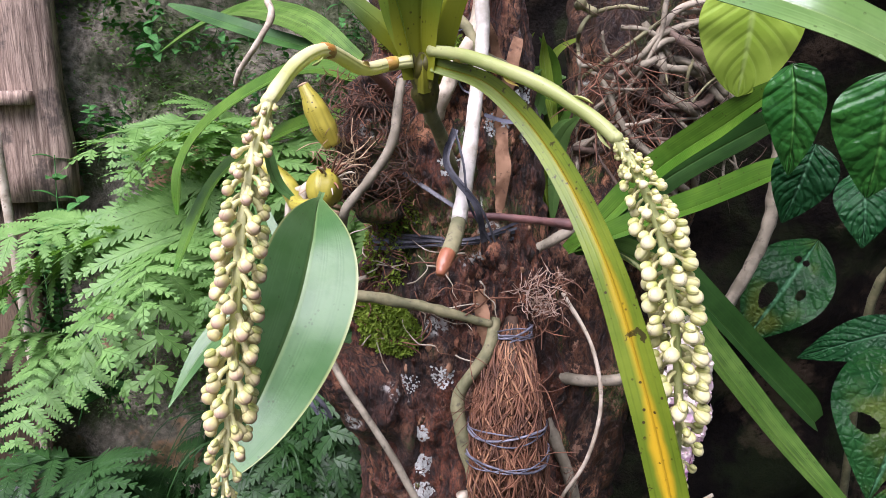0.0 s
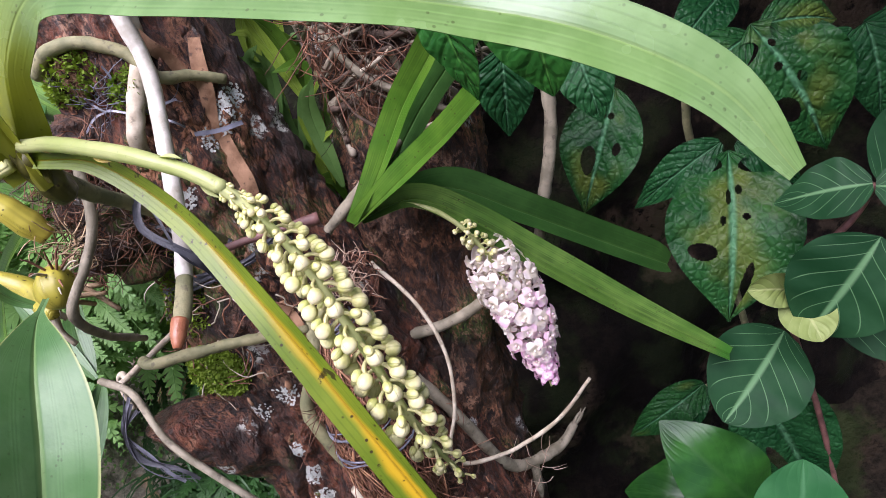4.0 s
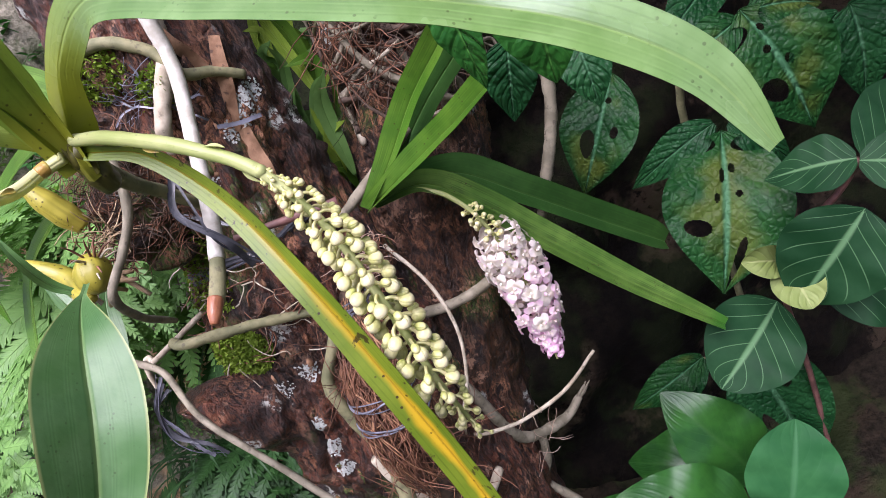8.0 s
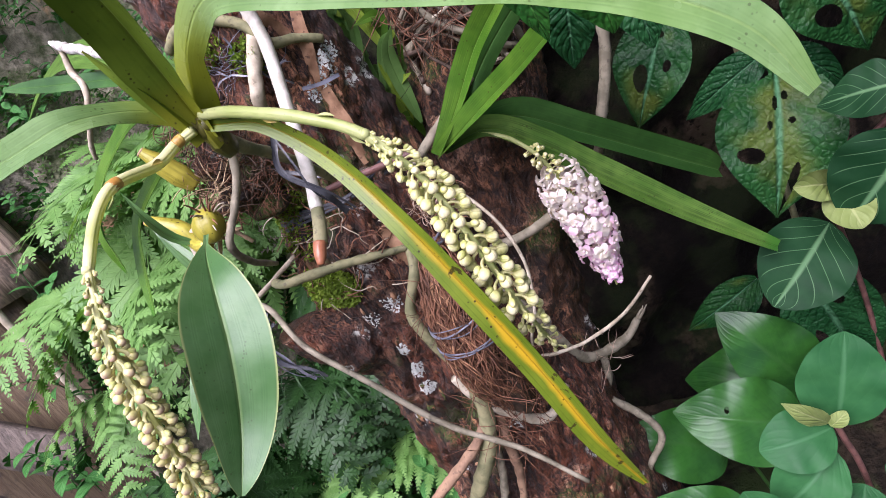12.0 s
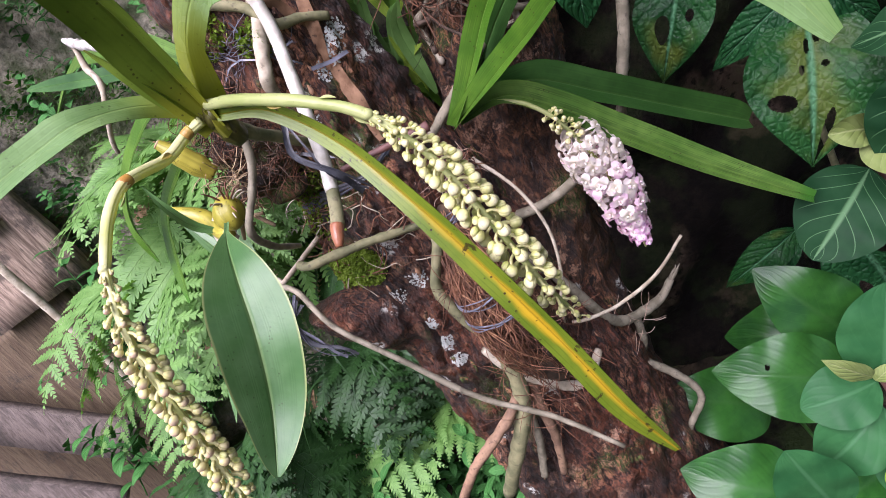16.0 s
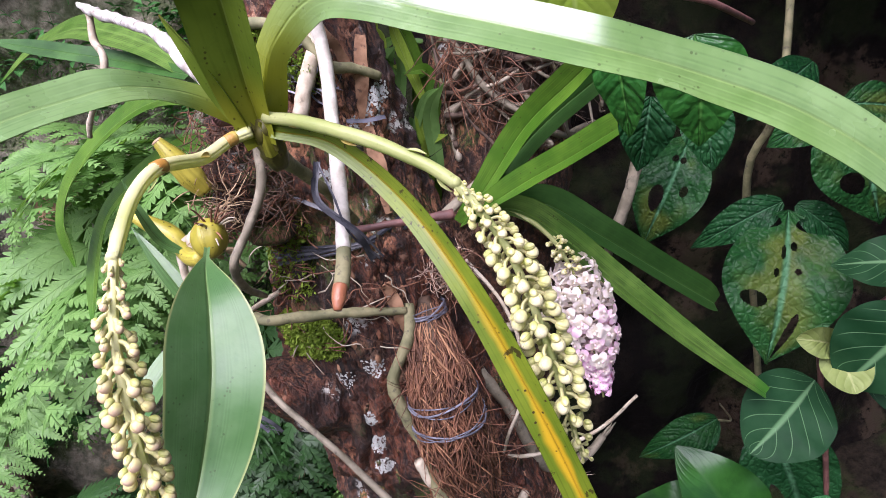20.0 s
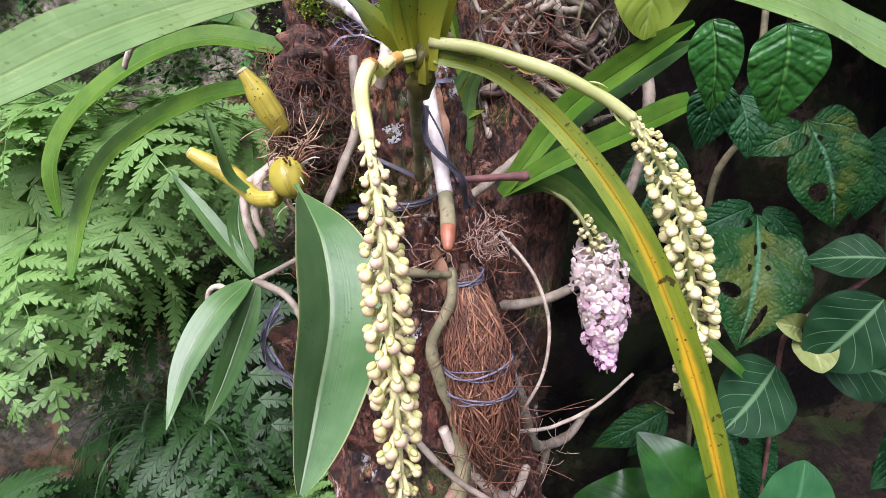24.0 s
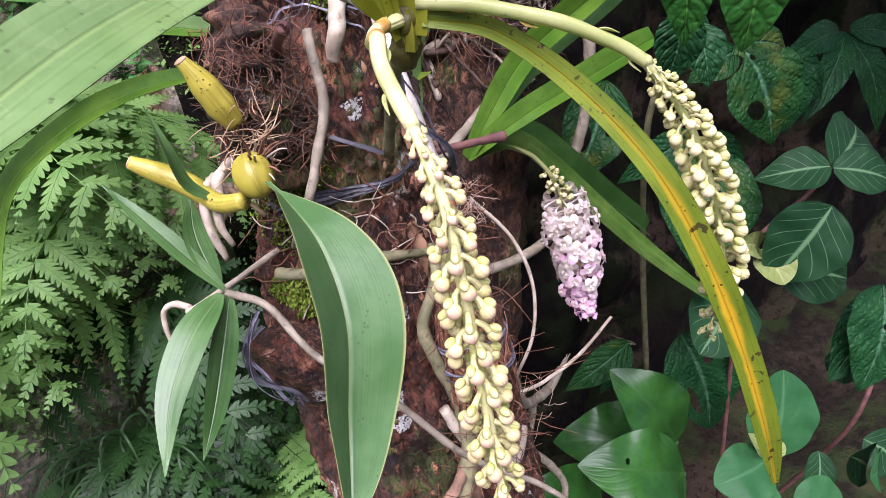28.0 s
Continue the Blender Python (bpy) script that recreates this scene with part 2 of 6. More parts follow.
def root_mat(name, a, b, spots=(0.05, 0.04, 0.03), rough=0.75, amount=0.6):
    m = Mat(name, rough)
    c = m.mix(m.ramp(m.noise(60.0, 5.0), 0.35, 0.65), a, b)
    c = m.mix(m.math("MULTIPLY", m.ramp(m.noise(150.0, 4.0), 0.58, 0.7), amount), c, spots)
    m.colour(c)
    m.bump(m.noise(400.0, 4.0), 0.5, 0.001)
    return m


ROOT_GREY = root_mat("grey_root", (0.15, 0.13, 0.085), (0.27, 0.235, 0.165))
ROOT_PALE = root_mat("pale_root", (0.29, 0.24, 0.165), (0.46, 0.40, 0.30), (0.10, 0.08, 0.05), 0.75, 0.6)
ROOT_PAPER = root_mat("papery_root", (0.27, 0.24, 0.20), (0.60, 0.58, 0.54), (0.13, 0.11, 0.09), 0.7, 0.8)
ROOT_OLIVE = root_mat("olive_root", (0.13, 0.13, 0.06), (0.24, 0.22, 0.11))
ROOT_WHITE = root_mat("white_root", (0.36, 0.33, 0.26), (0.56, 0.53, 0.46), (0.24, 0.21, 0.15), 0.6, 0.5)
ROOT_TIP = root_mat("root_tip", (0.27, 0.095, 0.045), (0.35, 0.14, 0.07), (0.20, 0.07, 0.03), 0.32)
ROOT_BROWN = root_mat("brown_root", (0.15, 0.085, 0.05), (0.28, 0.17, 0.10), (0.06, 0.03, 0.02), 0.8, 0.7)
ROOT_DARK = root_mat("dark_root", (0.07, 0.045, 0.03), (0.15, 0.10, 0.07))
FIBRE_BRIGHT = root_mat("bright_coir", (0.19, 0.085, 0.040), (0.38, 0.20, 0.10), (0.12, 0.05, 0.025), 0.7, 0.5)
FIBRE = root_mat("coir_fibre", (0.09, 0.038, 0.020), (0.22, 0.095, 0.048), (0.12, 0.05, 0.02), 0.7, 0.4)
FIBRE_PALE = root_mat("pale_fibre", (0.34, 0.22, 0.15), (0.50, 0.37, 0.28), (0.15, 0.09, 0.06), 0.7, 0.4)
LICHEN = root_mat("white_lichen", (0.30, 0.31, 0.28), (0.50, 0.51, 0.47), (0.20, 0.21, 0.19), 0.9, 0.5)
FIBRE_DARK = root_mat("dark_fibre", (0.035, 0.022, 0.014), (0.10, 0.06, 0.035), (0.03, 0.02, 0.01), 0.8)
STRING = root_mat("plastic_string", (0.07, 0.07, 0.085), (0.20, 0.20, 0.24), (0.03, 0.03, 0.04), 0.35, 0.4)
STRING_BLACK = root_mat("black_string", (0.02, 0.02, 0.026), (0.07, 0.07, 0.08), (0.12, 0.12, 0.14), 0.35, 0.3)
BULB = leaf_mat("yellow_bulb", (0.22, 0.20, 0.020), (0.42, 0.36, 0.05), (0.45, 0.4, 0.08), 0.36, 0.1, lines=7, spots=1.0, through=0.03, linek=0.3)
STALK = leaf_mat("flower_stalk", (0.36, 0.42, 0.13), (0.54, 0.56, 0.25), (0.4, 0.42, 0.16), 0.36, 0.0, spots=0.3, through=0.35)
STALK_PALE = leaf_mat("pale_flower_stalk", (0.56, 0.58, 0.20), (0.78, 0.74, 0.42), (0.5, 0.5, 0.2), 0.36, 0.0, spots=0.3, through=0.35)
STALK_BROWN = root_mat("stalk_joint", (0.42, 0.34, 0.07), (0.36, 0.17, 0.03), (0.20, 0.07, 0.02), 0.45)
DRY = root_mat("dry_sheath", (0.30, 0.20, 0.11), (0.45, 0.33, 0.2), (0.12, 0.07, 0.03), 0.8)
TWIG = root_mat("red_twig", (0.10, 0.045, 0.038), (0.19, 0.085, 0.07), (0.05, 0.02, 0.02), 0.6)


def bud_mat(name, base, pale, tip):
    m = Mat(name, 0.45)
    u, v, _ = m.uv()
    c = m.mix(m.ramp(m.noise(160.0, 3.0), 0.3, 0.7), base, pale)
    c = m.mix(m.math("MULTIPLY", m.ramp(v, 0.45, 0.85), m.ramp(m.chance(), -0.8, 0.4)), c, tip)
    seam = m.math("ABSOLUTE", m.math("SINE", m.math("MULTIPLY", u, 9.42)))
    c = m.mix(m.ramp(seam, 0.30, 0.0, 0.0, 0.7), c, tuple(k * 0.72 for k in base))
    m.colour(c)
    m.bump(m.math("ADD", m.ramp(seam, 0.0, 0.35), m.math("MULTIPLY", m.noise(900.0, 2.0), 0.3)), 0.35, 0.0006)
    return m.glow_through(0.22, (1.0, 0.95, 0.75))


BUD_PINK = bud_mat("pinkish_bud", (0.56, 0.52, 0.19), (0.70, 0.62, 0.32), (0.58, 0.40, 0.29))
BUD_CREAM = bud_mat("cream_bud", (0.50, 0.50, 0.17), (0.68, 0.64, 0.32), (0.74, 0.68, 0.42))
BUD_SAC = bud_mat("bud_sac", (0.42, 0.46, 0.11), (0.58, 0.58, 0.22), (0.64, 0.60, 0.28))
PEDICEL = bud_mat("flower_stalklet", (0.50, 0.50, 0.19), (0.66, 0.62, 0.30), (0.62, 0.56, 0.26))


def petal_mat(name, inner, outer):
    m = Mat(name, 0.5)
    _, v, _ = m.uv()
    c = m.mix(m.ramp(v, 0.2, 0.95), inner, outer)
    c = m.mix(m.math("MULTIPLY", m.ramp(m.noise(300.0, 2.0), 0.6, 0.7), 0.12), c, (0.72, 0.42, 0.70))
    m.colour(c)
    return m.glow_through(0.5, (1, 1, 1))


PETAL_WHITE = petal_mat("white_petal", (0.93, 0.88, 0.76), (0.93, 0.86, 0.83))
PETAL_BLUSH = petal_mat("blush_petal", (0.95, 0.88, 0.80), (0.93, 0.70, 0.82))
PETAL_PINK = petal_mat("pink_petal", (0.95, 0.84, 0.84), (0.88, 0.54, 0.76))
LIP = petal_mat("mauve_lip", (0.95, 0.88, 0.82), (0.92, 0.68, 0.80))


def bark_mat(name, reds=1.0):
    m = Mat(name, 0.72)
    n1 = m.noise(14.0, 5.0, 0.62)
    n2 = m.noise(85.0, 7.0, 0.7, (1, 1, 0.4), 1.2)
    n3 = m.noise(330.0, 5.0, 0.7, (1, 1, 0.55))
    cr = m.cells(70.0, "DISTANCE_TO_EDGE", (1, 1, 0.45))
    c = m.mix(m.ramp(n2, 0.38, 0.62), (0.018, 0.008, 0.005), (0.17 * reds, 0.055, 0.026))
    c = m.mix(m.math("MULTIPLY", m.ramp(n1, 0.48, 0.61), m.ramp(n2, 0.43, 0.56)), c, (0.42, 0.19, 0.095))
    flake = m.math("MULTIPLY", m.ramp(m.noise(42.0, 6.0, 0.7), 0.55, 0.60), m.ramp(m.noise(9.0, 2.0), 0.50, 0.60))
    c = m.mix(m.math("MULTIPLY", flake, 0.8), c, (0.46, 0.26, 0.16))
    c = m.mix(m.ramp(n3, 0.48, 0.62, 0.0, 0.75), c, (0.016, 0.009, 0.006))
    c = m.mix(m.ramp(m.math("ADD", cr, m.math("MULTIPLY", n2, 0.25)), 0.17, 0.08, 0.0, 0.65), c, (0.010, 0.006, 0.004))
    c = m.mix(m.ramp(m.noise(6.0, 3.0), 0.46, 0.62, 0.0, 0.8), c, (0.014, 0.009, 0.007))
    li = m.math("MULTIPLY", m.ramp(m.noise(17.0, 2.0, 0.5), 0.65, 0.70), m.ramp(m.noise(150.0, 5.0, 0.7), 0.48, 0.54))
    c = m.mix(li, c, (0.50, 0.50, 0.45))
    mo = m.math("MULTIPLY", m.ramp(m.noise(7.0, 3.0), 0.56, 0.66), m.ramp(n3, 0.42, 0.55))
    c = m.mix(m.math("MULTIPLY", mo, 0.8), c, (0.06, 0.10, 0.012))
    m.colour(c)
    m.put(m.b.inputs["Roughness"], m.ramp(n1, 0.35, 0.65, 0.38, 0.85))
    h = m.math("ADD", m.math("ADD", n2, m.math("MULTIPLY", n3, 0.5)), m.ramp(cr, 0.0, 0.10, 0.0, 0.15))
    m.bump(h, 1.0, 0.0066)
    return m


BARK = bark_mat("red_brown_bark")
BARK_DARK = bark_mat("dark_bark", 0.75)


def earth_mat(name, a, b, moss, patch=(0.24, 0.13, 0.065)):
    m = Mat(name, 0.95, 0.0, 0.15)
    n1, n2 = m.noise(5.0, 5.0, 0.6), m.noise(60.0, 7.0, 0.7)
    c = m.mix(m.ramp(n2, 0.3, 0.7), a, b)
    c = m.mix(m.ramp(m.noise(3.0, 5.0, 0.65), 0.48, 0.64, 0.0, 0.7), c, a)
    c = m.mix(m.math("MULTIPLY", m.ramp(n1, 0.55, 0.62), m.ramp(n2, 0.35, 0.5)), c, patch)
    c = m.mix(m.math("MULTIPLY", m.ramp(m.noise(8.0, 4.0), 0.46, 0.58), moss), c, (0.045, 0.08, 0.018))
    m.colour(c)
    m.bump(n2, 0.9, 0.02)
    return m


WALL = earth_mat("mossy_wall", (0.12, 0.115, 0.08), (0.50, 0.44, 0.34), 0.7, (0.50, 0.31, 0.18))
# bank colours near black: the deep shade behind the leaves is in them
BANK = earth_mat("shaded_bank", (0.004, 0.003, 0.0024), (0.017, 0.012, 0.008), 0.2, (0.060, 0.042, 0.027))
SOIL = earth_mat("soil", (0.012, 0.009, 0.006), (0.045, 0.034, 0.022), 0.5, (0.06, 0.042, 0.026))


def wood_mat(name, a, b, along=(1, 1, 0.08)):
    m = Mat(name, 0.8)
    g = m.noise(90.0, 7.0, 0.65, along, 0.6)
    f = m.noise(300.0, 5.0, 0.7, along)
    c = m.mix(m.ramp(g, 0.36, 0.62), a, b)
    c = m.mix(m.ramp(f, 0.5, 0.7, 0.0, 0.6), c, (0.03, 0.022, 0.016))
    c = m.mix(m.math("MULTIPLY", m.ramp(m.noise(11.0, 5.0, 0.7), 0.52, 0.64), 0.75), c, (0.05, 0.04, 0.03))
    m.colour(c)
    m.bump(m.math("ADD", g, m.math("MULTIPLY", f, 0.6)), 0.8, 0.004)
    return m


BOARD = wood_mat("weathered_board", (0.15, 0.10, 0.07), (0.42, 0.31, 0.23))
PANEL = wood_mat("brown_panel", (0.11, 0.072, 0.042), (0.17, 0.12, 0.07))
PLANK = wood_mat("grey_plank", (0.07, 0.052, 0.042), (0.15, 0.115, 0.095))
MOSS = leaf_mat("moss", (0.12, 0.20, 0.014), (0.26, 0.36, 0.04), (0.13, 0.2, 0.03), 0.7, 0.0, through=0.2)
MOSS_WALL = leaf_mat("wall_growth", (0.06, 0.15, 0.03), (0.17, 0.32, 0.08), (0.13, 0.22, 0.06), 0.6, 0.0, through=0.25)
STONE = earth_mat("pale_stone", (0.25, 0.25, 0.26), (0.45, 0.45, 0.46), 0.2)


# ---- geometry helpers ----
def spline(pts, n):
    """n + 1 points along a smooth curve through the given ones (any number of components)."""
    p = np.array(pts, float)
    p = np.vstack([2 * p[0] - p[1], p, 2 * p[-1] - p[-2]])
    out = []
    for s in np.linspace(0, len(p) - 3 - 1e-9, n + 1):
        i = int(s)
        k = s - i
        a, b, c, d = p[i:i + 4]
        out.append(0.5 * (2 * b + (c - a) * k + (2 * a - 5 * b + 4 * c - d) * k * k + (3 * b - a - 3 * c + d) * k ** 3))
    return np.array(out)


def unit(v):
    return v / (np.linalg.norm(v) + 1e-12)


class Geo:
    """Vertices, faces and leaf coordinates of one mesh."""

    def __init__(self):
        self.v, self.f, self.uv, self.mi = [], [], [], []
        self.thin = False

    def add(self, v, f, uv=None, mi=0):
        k = len(self.v)
        self.v += [tuple(map(float, p)) for p in v]
        self.f += [tuple(i + k for i in q) for q in f]
        self.uv += list(uv) if uv is not None else [(0.5, 0.5)] * len(v)
        self.mi += [mi] * len(f)
        return self

    def tube(self, pts, r, n=16, sides=8, rough=0.0, seed=0, mi=0):
        """A tapered tube; r: one radius, or a list that runs along it."""
        pts = [tuple(p) for p in pts]
        c = spline(pts, n) if len(pts) > 1 else np.array(pts)
        rr = np.interp(np.linspace(0, 1, n + 1), np.linspace(0, 1, len(r)), r) if isinstance(r, (list, tuple)) else np.full(n + 1, r)
        t0 = np.gradient(c, axis=0)
        ref = np.array((0.31, -0.2, 0.93))
        v, uv = [], []
        side = unit(np.cross(t0[0], ref))
        for i in range(n + 1):
            t = unit(t0[i])
            side = unit(side - t * side.dot(t))
            up = np.cross(t, side)
            for j in range(sides):
                a = 2 * math.pi * j / sides
                k = rr[i]
                if rough:
                    k *= 1 + rough * noise.noise(Vector(c[i] * 90 + np.array((math.cos(a), math.sin(a), seed)) * 0.8))
                v.append(c[i] + (side * math.cos(a) + up * math.sin(a)) * k)
                uv.append((j / sides, i / n))
        f = [(i * sides + j, i * sides + (j + 1) % sides, (i + 1) * sides + (j + 1) % sides, (i + 1) * sides + j) for i in range(n) for j in range(sides)]
        f += [tuple(reversed(range(sides))), tuple(n * sides + j for j in range(sides))]
        return self.add(v, f, uv, mi)

    def blade(self, pts, width, up, n=28, cols=4, fold=0.0, thick=0.0007, shape=None, wave=0.0, curl=0.0, hole=None, puff=0.0, mi=0, seed=0.0):
        """A leaf along a curve. width: full width; shape(s): its share along the way; fold: radians by which the halves rise; up: which way its face looks."""
        self.thin = True
        c = spline(pts, n)
        t0 = np.gradient(c, axis=0)
        ups = spline(up, n) if np.ndim(up) > 1 else np.repeat([up], n + 1, 0)
        shape = shape or (lambda s: 1.0)
        f0, f1 = fold if isinstance(fold, tuple) else (fold, fold)
        top, bot, uv = [], [], []
        for i in range(n + 1):
            s = i / n
            t = unit(t0[i])
            side = unit(np.cross(t, ups[i]))
            nor = np.cross(side, t)
            w = width * shape(s) / 2
            bend = f0 + (f1 - f0) * min(1, s * 2.5)
            for j in range(-cols, cols + 1):
                q = j / cols
                rise = abs(q) * math.sin(bend) + curl * q * q + wave * abs(q) * math.sin(s * 19 + seed + (2 if q > 0 else 0))
                p = c[i] + side * q * w * math.cos(bend) + nor * rise * w
                if puff:
                    ph = s * 8.5 - abs(q) * 2.0 + 0.25 * noise.noise(Vector((s * 5, q * 4, seed)))
                    rib = abs(math.sin(math.pi * ph)) ** 0.6 * min(1, abs(q) * 7) * (0.7 + 0.6 * abs(noise.noise(Vector((s * 26, q * 13, seed)))))
                    p = p + nor * puff * 0.5 * (rib + 0.9 * noise.noise(Vector((s * 4 + seed, q * 1.5, seed))))
                e = thick * (1 - 0.75 * abs(q))
                top.append(p + nor * e)
                bot.append(p - nor * e)
                uv.append((0.5 + q / 2, s))
        m = 2 * cols + 1
        k = len(top)
        f = []
        gone = set()
        for i in range(n):
            for j in range(m - 1):
                if hole and hole((j + 0.5) / (m - 1), (i + 0.5) / n):
                    gone.add((i, j))
                    continue
                a = i * m + j
                f.append((a, a + 1, a + m + 1, a + m))
                f.append((k + a, k + a + m, k + a + m + 1, k + a + 1))
        for i in range(n):
            a = i * m
            if (i, 0) not in gone:
                f.append((a, a + m, k + a + m, k + a))
            a += m - 1
            if (i, m - 2) not in gone:
                f.append((a + m, a, k + a, k + a + m))
        f.append(tuple([j for j in range(m)] + [k + j for j in reversed(range(m))]))
        f.append(tuple([n * m + j for j in reversed(range(m))] + [k + n * m + j for j in range(m)]))
        return self.add(top + bot, f, uv + uv, mi)

    def ball(self, c, axis, r, length, rows=6, sides=8, lobes=0, lobe=0.0, mi=0, vmax=1.0):
        """An egg round an axis from c; r its radius."""
        a = unit(np.array(axis, float))
        s = unit(np.cross(a, (0.3, 0.5, 0.81)))
        u = np.cross(a, s)
        v, uv = [], []
        for i in range(rows + 1):
            th = math.pi * i / rows
            for j in range(sides):
                ph = 2 * math.pi * j / sides
                k = r * max(math.sin(th), 0.02) * (1 + lobe * math.cos(lobes * ph))
                v.append(np.array(c) + a * length * (0.5 - 0.5 * math.cos(th)) + (s * math.cos(ph) + u * math.sin(ph)) * k)
                uv.append((j / sides, vmax * i / rows))
        f = [(i * sides + j, i * sides + (j + 1) % sides, (i + 1) * sides + (j + 1) % sides, (i + 1) * sides + j) for i in range(rows) for j in range(sides)]
        f += [tuple(reversed(range(sides))), tuple(rows * sides + j for j in range(sides))]
        return self.add(v, f, uv, mi)

    def mesh(self, name, mats, origin=(0, 0, 0), smooth=True):
        me = bpy.data.meshes.new(name)
        o = np.array(origin, float)
        me.from_pydata([tuple(np.array(p) - o) for p in self.v], [], self.f)
        me.polygons.foreach_set("material_index", self.mi)
        me.polygons.foreach_set("use_smooth", [smooth] * len(self.f))
        layer = me.uv_layers.new(name="UVMap")
        idx = np.empty(len(me.loops), int)
        me.loops.foreach_get("vertex_index", idx)
        layer.data.foreach_set("uv", np.array(self.uv, float)[idx].ravel())
        for m in mats if isinstance(mats, (list, tuple)) else [mats]:
            me.materials.append(m.m)
        me.update()
        if self.thin:
            me.set_sharp_from_angle(angle=radians(48))
        return me


def where(ob):
    p = Vector(ob.location)
    while ob.parent:
        ob = ob.parent
        p += Vector(ob.location)
    return p


def thing(name, at, label, category, group="", kind=""):
    ob = new(name)
    ob.location = at
    ob.empty_display_size = 0.01
    return tagged(ob, label, category, group, kind)


def part(name, geo, mat, parent, label=""):
    ob = new(name, geo.mesh(name, mat, where(parent)))
    ob.parent = parent
    return tagged(ob, label) if label else ob


def solo(name, geo, mat, at, label, category, group="", kind=""):
    ob = new(name, geo.mesh(name, mat, at))
    ob.location = at
    return tagged(ob, label, category, group, kind)


def strapy(s):
    return min(1, 0.62 + s * 1.2) * (1 - max(0, (s - 0.72) / 0.28) ** 2.2 * 0.8)


def ovate(s):
    return max(0.03, math.sin(math.pi * s ** 0.72) ** 0.8)


def oval(s):
    return max(0.03, math.sin(math.pi * s ** 0.9) ** 0.62)


def lance(s):
    return max(0.04, math.sin(math.pi * min(1, s * 0.97 + 0.03) ** 0.8) ** 0.9)


# ---- setting: ground, mossy wall, bank darkened for shade ----
def sheet(name, x0, x1, y0, y1, nx, ny, place, mat, label, category):
    g = Geo()
    v = [place(x0 + (x1 - x0) * i / nx, y0 + (y1 - y0) * j / ny) for j in range(ny + 1) for i in range(nx + 1)]
    f = [(j * (nx + 1) + i, j * (nx + 1) + i + 1, (j + 1) * (nx + 1) + i + 1, (j + 1) * (nx + 1) + i) for j in range(ny) for i in range(nx)]
    g.add(v, f)
    return solo(name, g, mat, (0, 0, 0), label, category, kind="structure")


def rough(x, y, z, k):
    return noise.fractal(Vector((x, y, z)) * k, 1.0, 2.0, 4)


GROUND = 0.30
sheet("ground", -60, 60, -60, 60, 8, 8, lambda x, y: (x, y, GROUND - 0.04), SOIL, "damp brown soil below the plants", "ground")
sheet("soil_bed", -2.2, 1.8, 0.5, 1.9, 90, 60, lambda x, y: (x, y, GROUND + 0.05 * rough(x, y, 0, 4) + 0.25 * max(0, y - 0.9)), SOIL, "uneven damp soil with moss", "ground")


def wall_y(x):
    k = min(1, max(0, (x + 0.15) / 0.5))
    return 1.42 - 0.24 * k * k * (3 - 2 * k)


sheet("wall_back", -2.4, -0.02, 0.1, 2.9, 130, 130, lambda x, z: (x, wall_y(x) + 0.05 * rough(x, 0, z, 5), z), WALL, "old wall covered with moss and stains", "wall")
sheet("wall_bank", -0.02, 2.6, 0.1, 2.9, 130, 130, lambda x, z: (x, wall_y(x) + 0.05 * rough(x, 0, z, 5), z), BANK, "earth bank behind the leaves, coloured dark for deep shade", "bank")
# unseen sheet, added only to keep light off the right-hand plants
sheet("wall_overhang", 0.46, 2.6, -0.10, 1.5, 50, 40, lambda x, y: (x + 0.06 * rough(x, y, 3, 4), y, 1.92 + 0.05 * rough(x, y, 0, 4)), BANK, "unseen sheet added overhead to shade the climbing plants", "bank")
# ---- trunk ----
def trunk_part(name, axis, radii, mat, parent, rows=170, sides=120, ridges=0.12, seed=0.0):
    c = spline(axis, rows)
    rr = np.interp(np.linspace(0, 1, rows + 1), np.linspace(0, 1, len(radii)), radii)
    v, uv = [], []
    for i in range(rows + 1):
        for j in range(sides):
            a = 2 * math.pi * j / sides
            d = np.array((math.cos(a), math.sin(a), 0))
            p = c[i] + d * rr[i]
            k = 0.15 * noise.noise(Vector(p * 9 + seed)) + ridges * (1 - 2 * abs(noise.noise(Vector((p[0] * 34, p[1] * 34, p[2] * 9 + seed)))))
            k += 0.07 * noise.fractal(Vector((p[0] * 90, p[1] * 90, p[2] * 50)), 0.8, 2.0, 4)
            v.append(c[i] + d * rr[i] * (1 + k * min(1, 0.08 / rr[i])))
            uv.append((j / sides, i / rows))
    f = [(i * sides + j, i * sides + (j + 1) % sides, (i + 1) * sides + (j + 1) % sides, (i + 1) * sides + j) for i in range(rows) for j in range(sides)]
    f += [tuple(reversed(range(sides))), tuple(rows * sides + j for j in range(sides))]
    SHELLS[name] = BVHTree.FromPolygons(v, f)
    return part(name, Geo().add(v, f, uv), mat, parent)


SHELLS = {}
T_AXIS = [(0.11, 0.84, 0.25), (0.10, 0.82, 0.6), (0.09, 0.80, 0.95), (0.075, 0.785, 1.12), (0.075, 0.765, 1.28), (0.07, 0.745, 1.44), (0.06, 0.75, 1.62), (0.05, 0.77, 1.95)]
T_RADII = [0.17, 0.145, 0.125, 0.115, 0.09, 0.068, 0.07, 0.075]


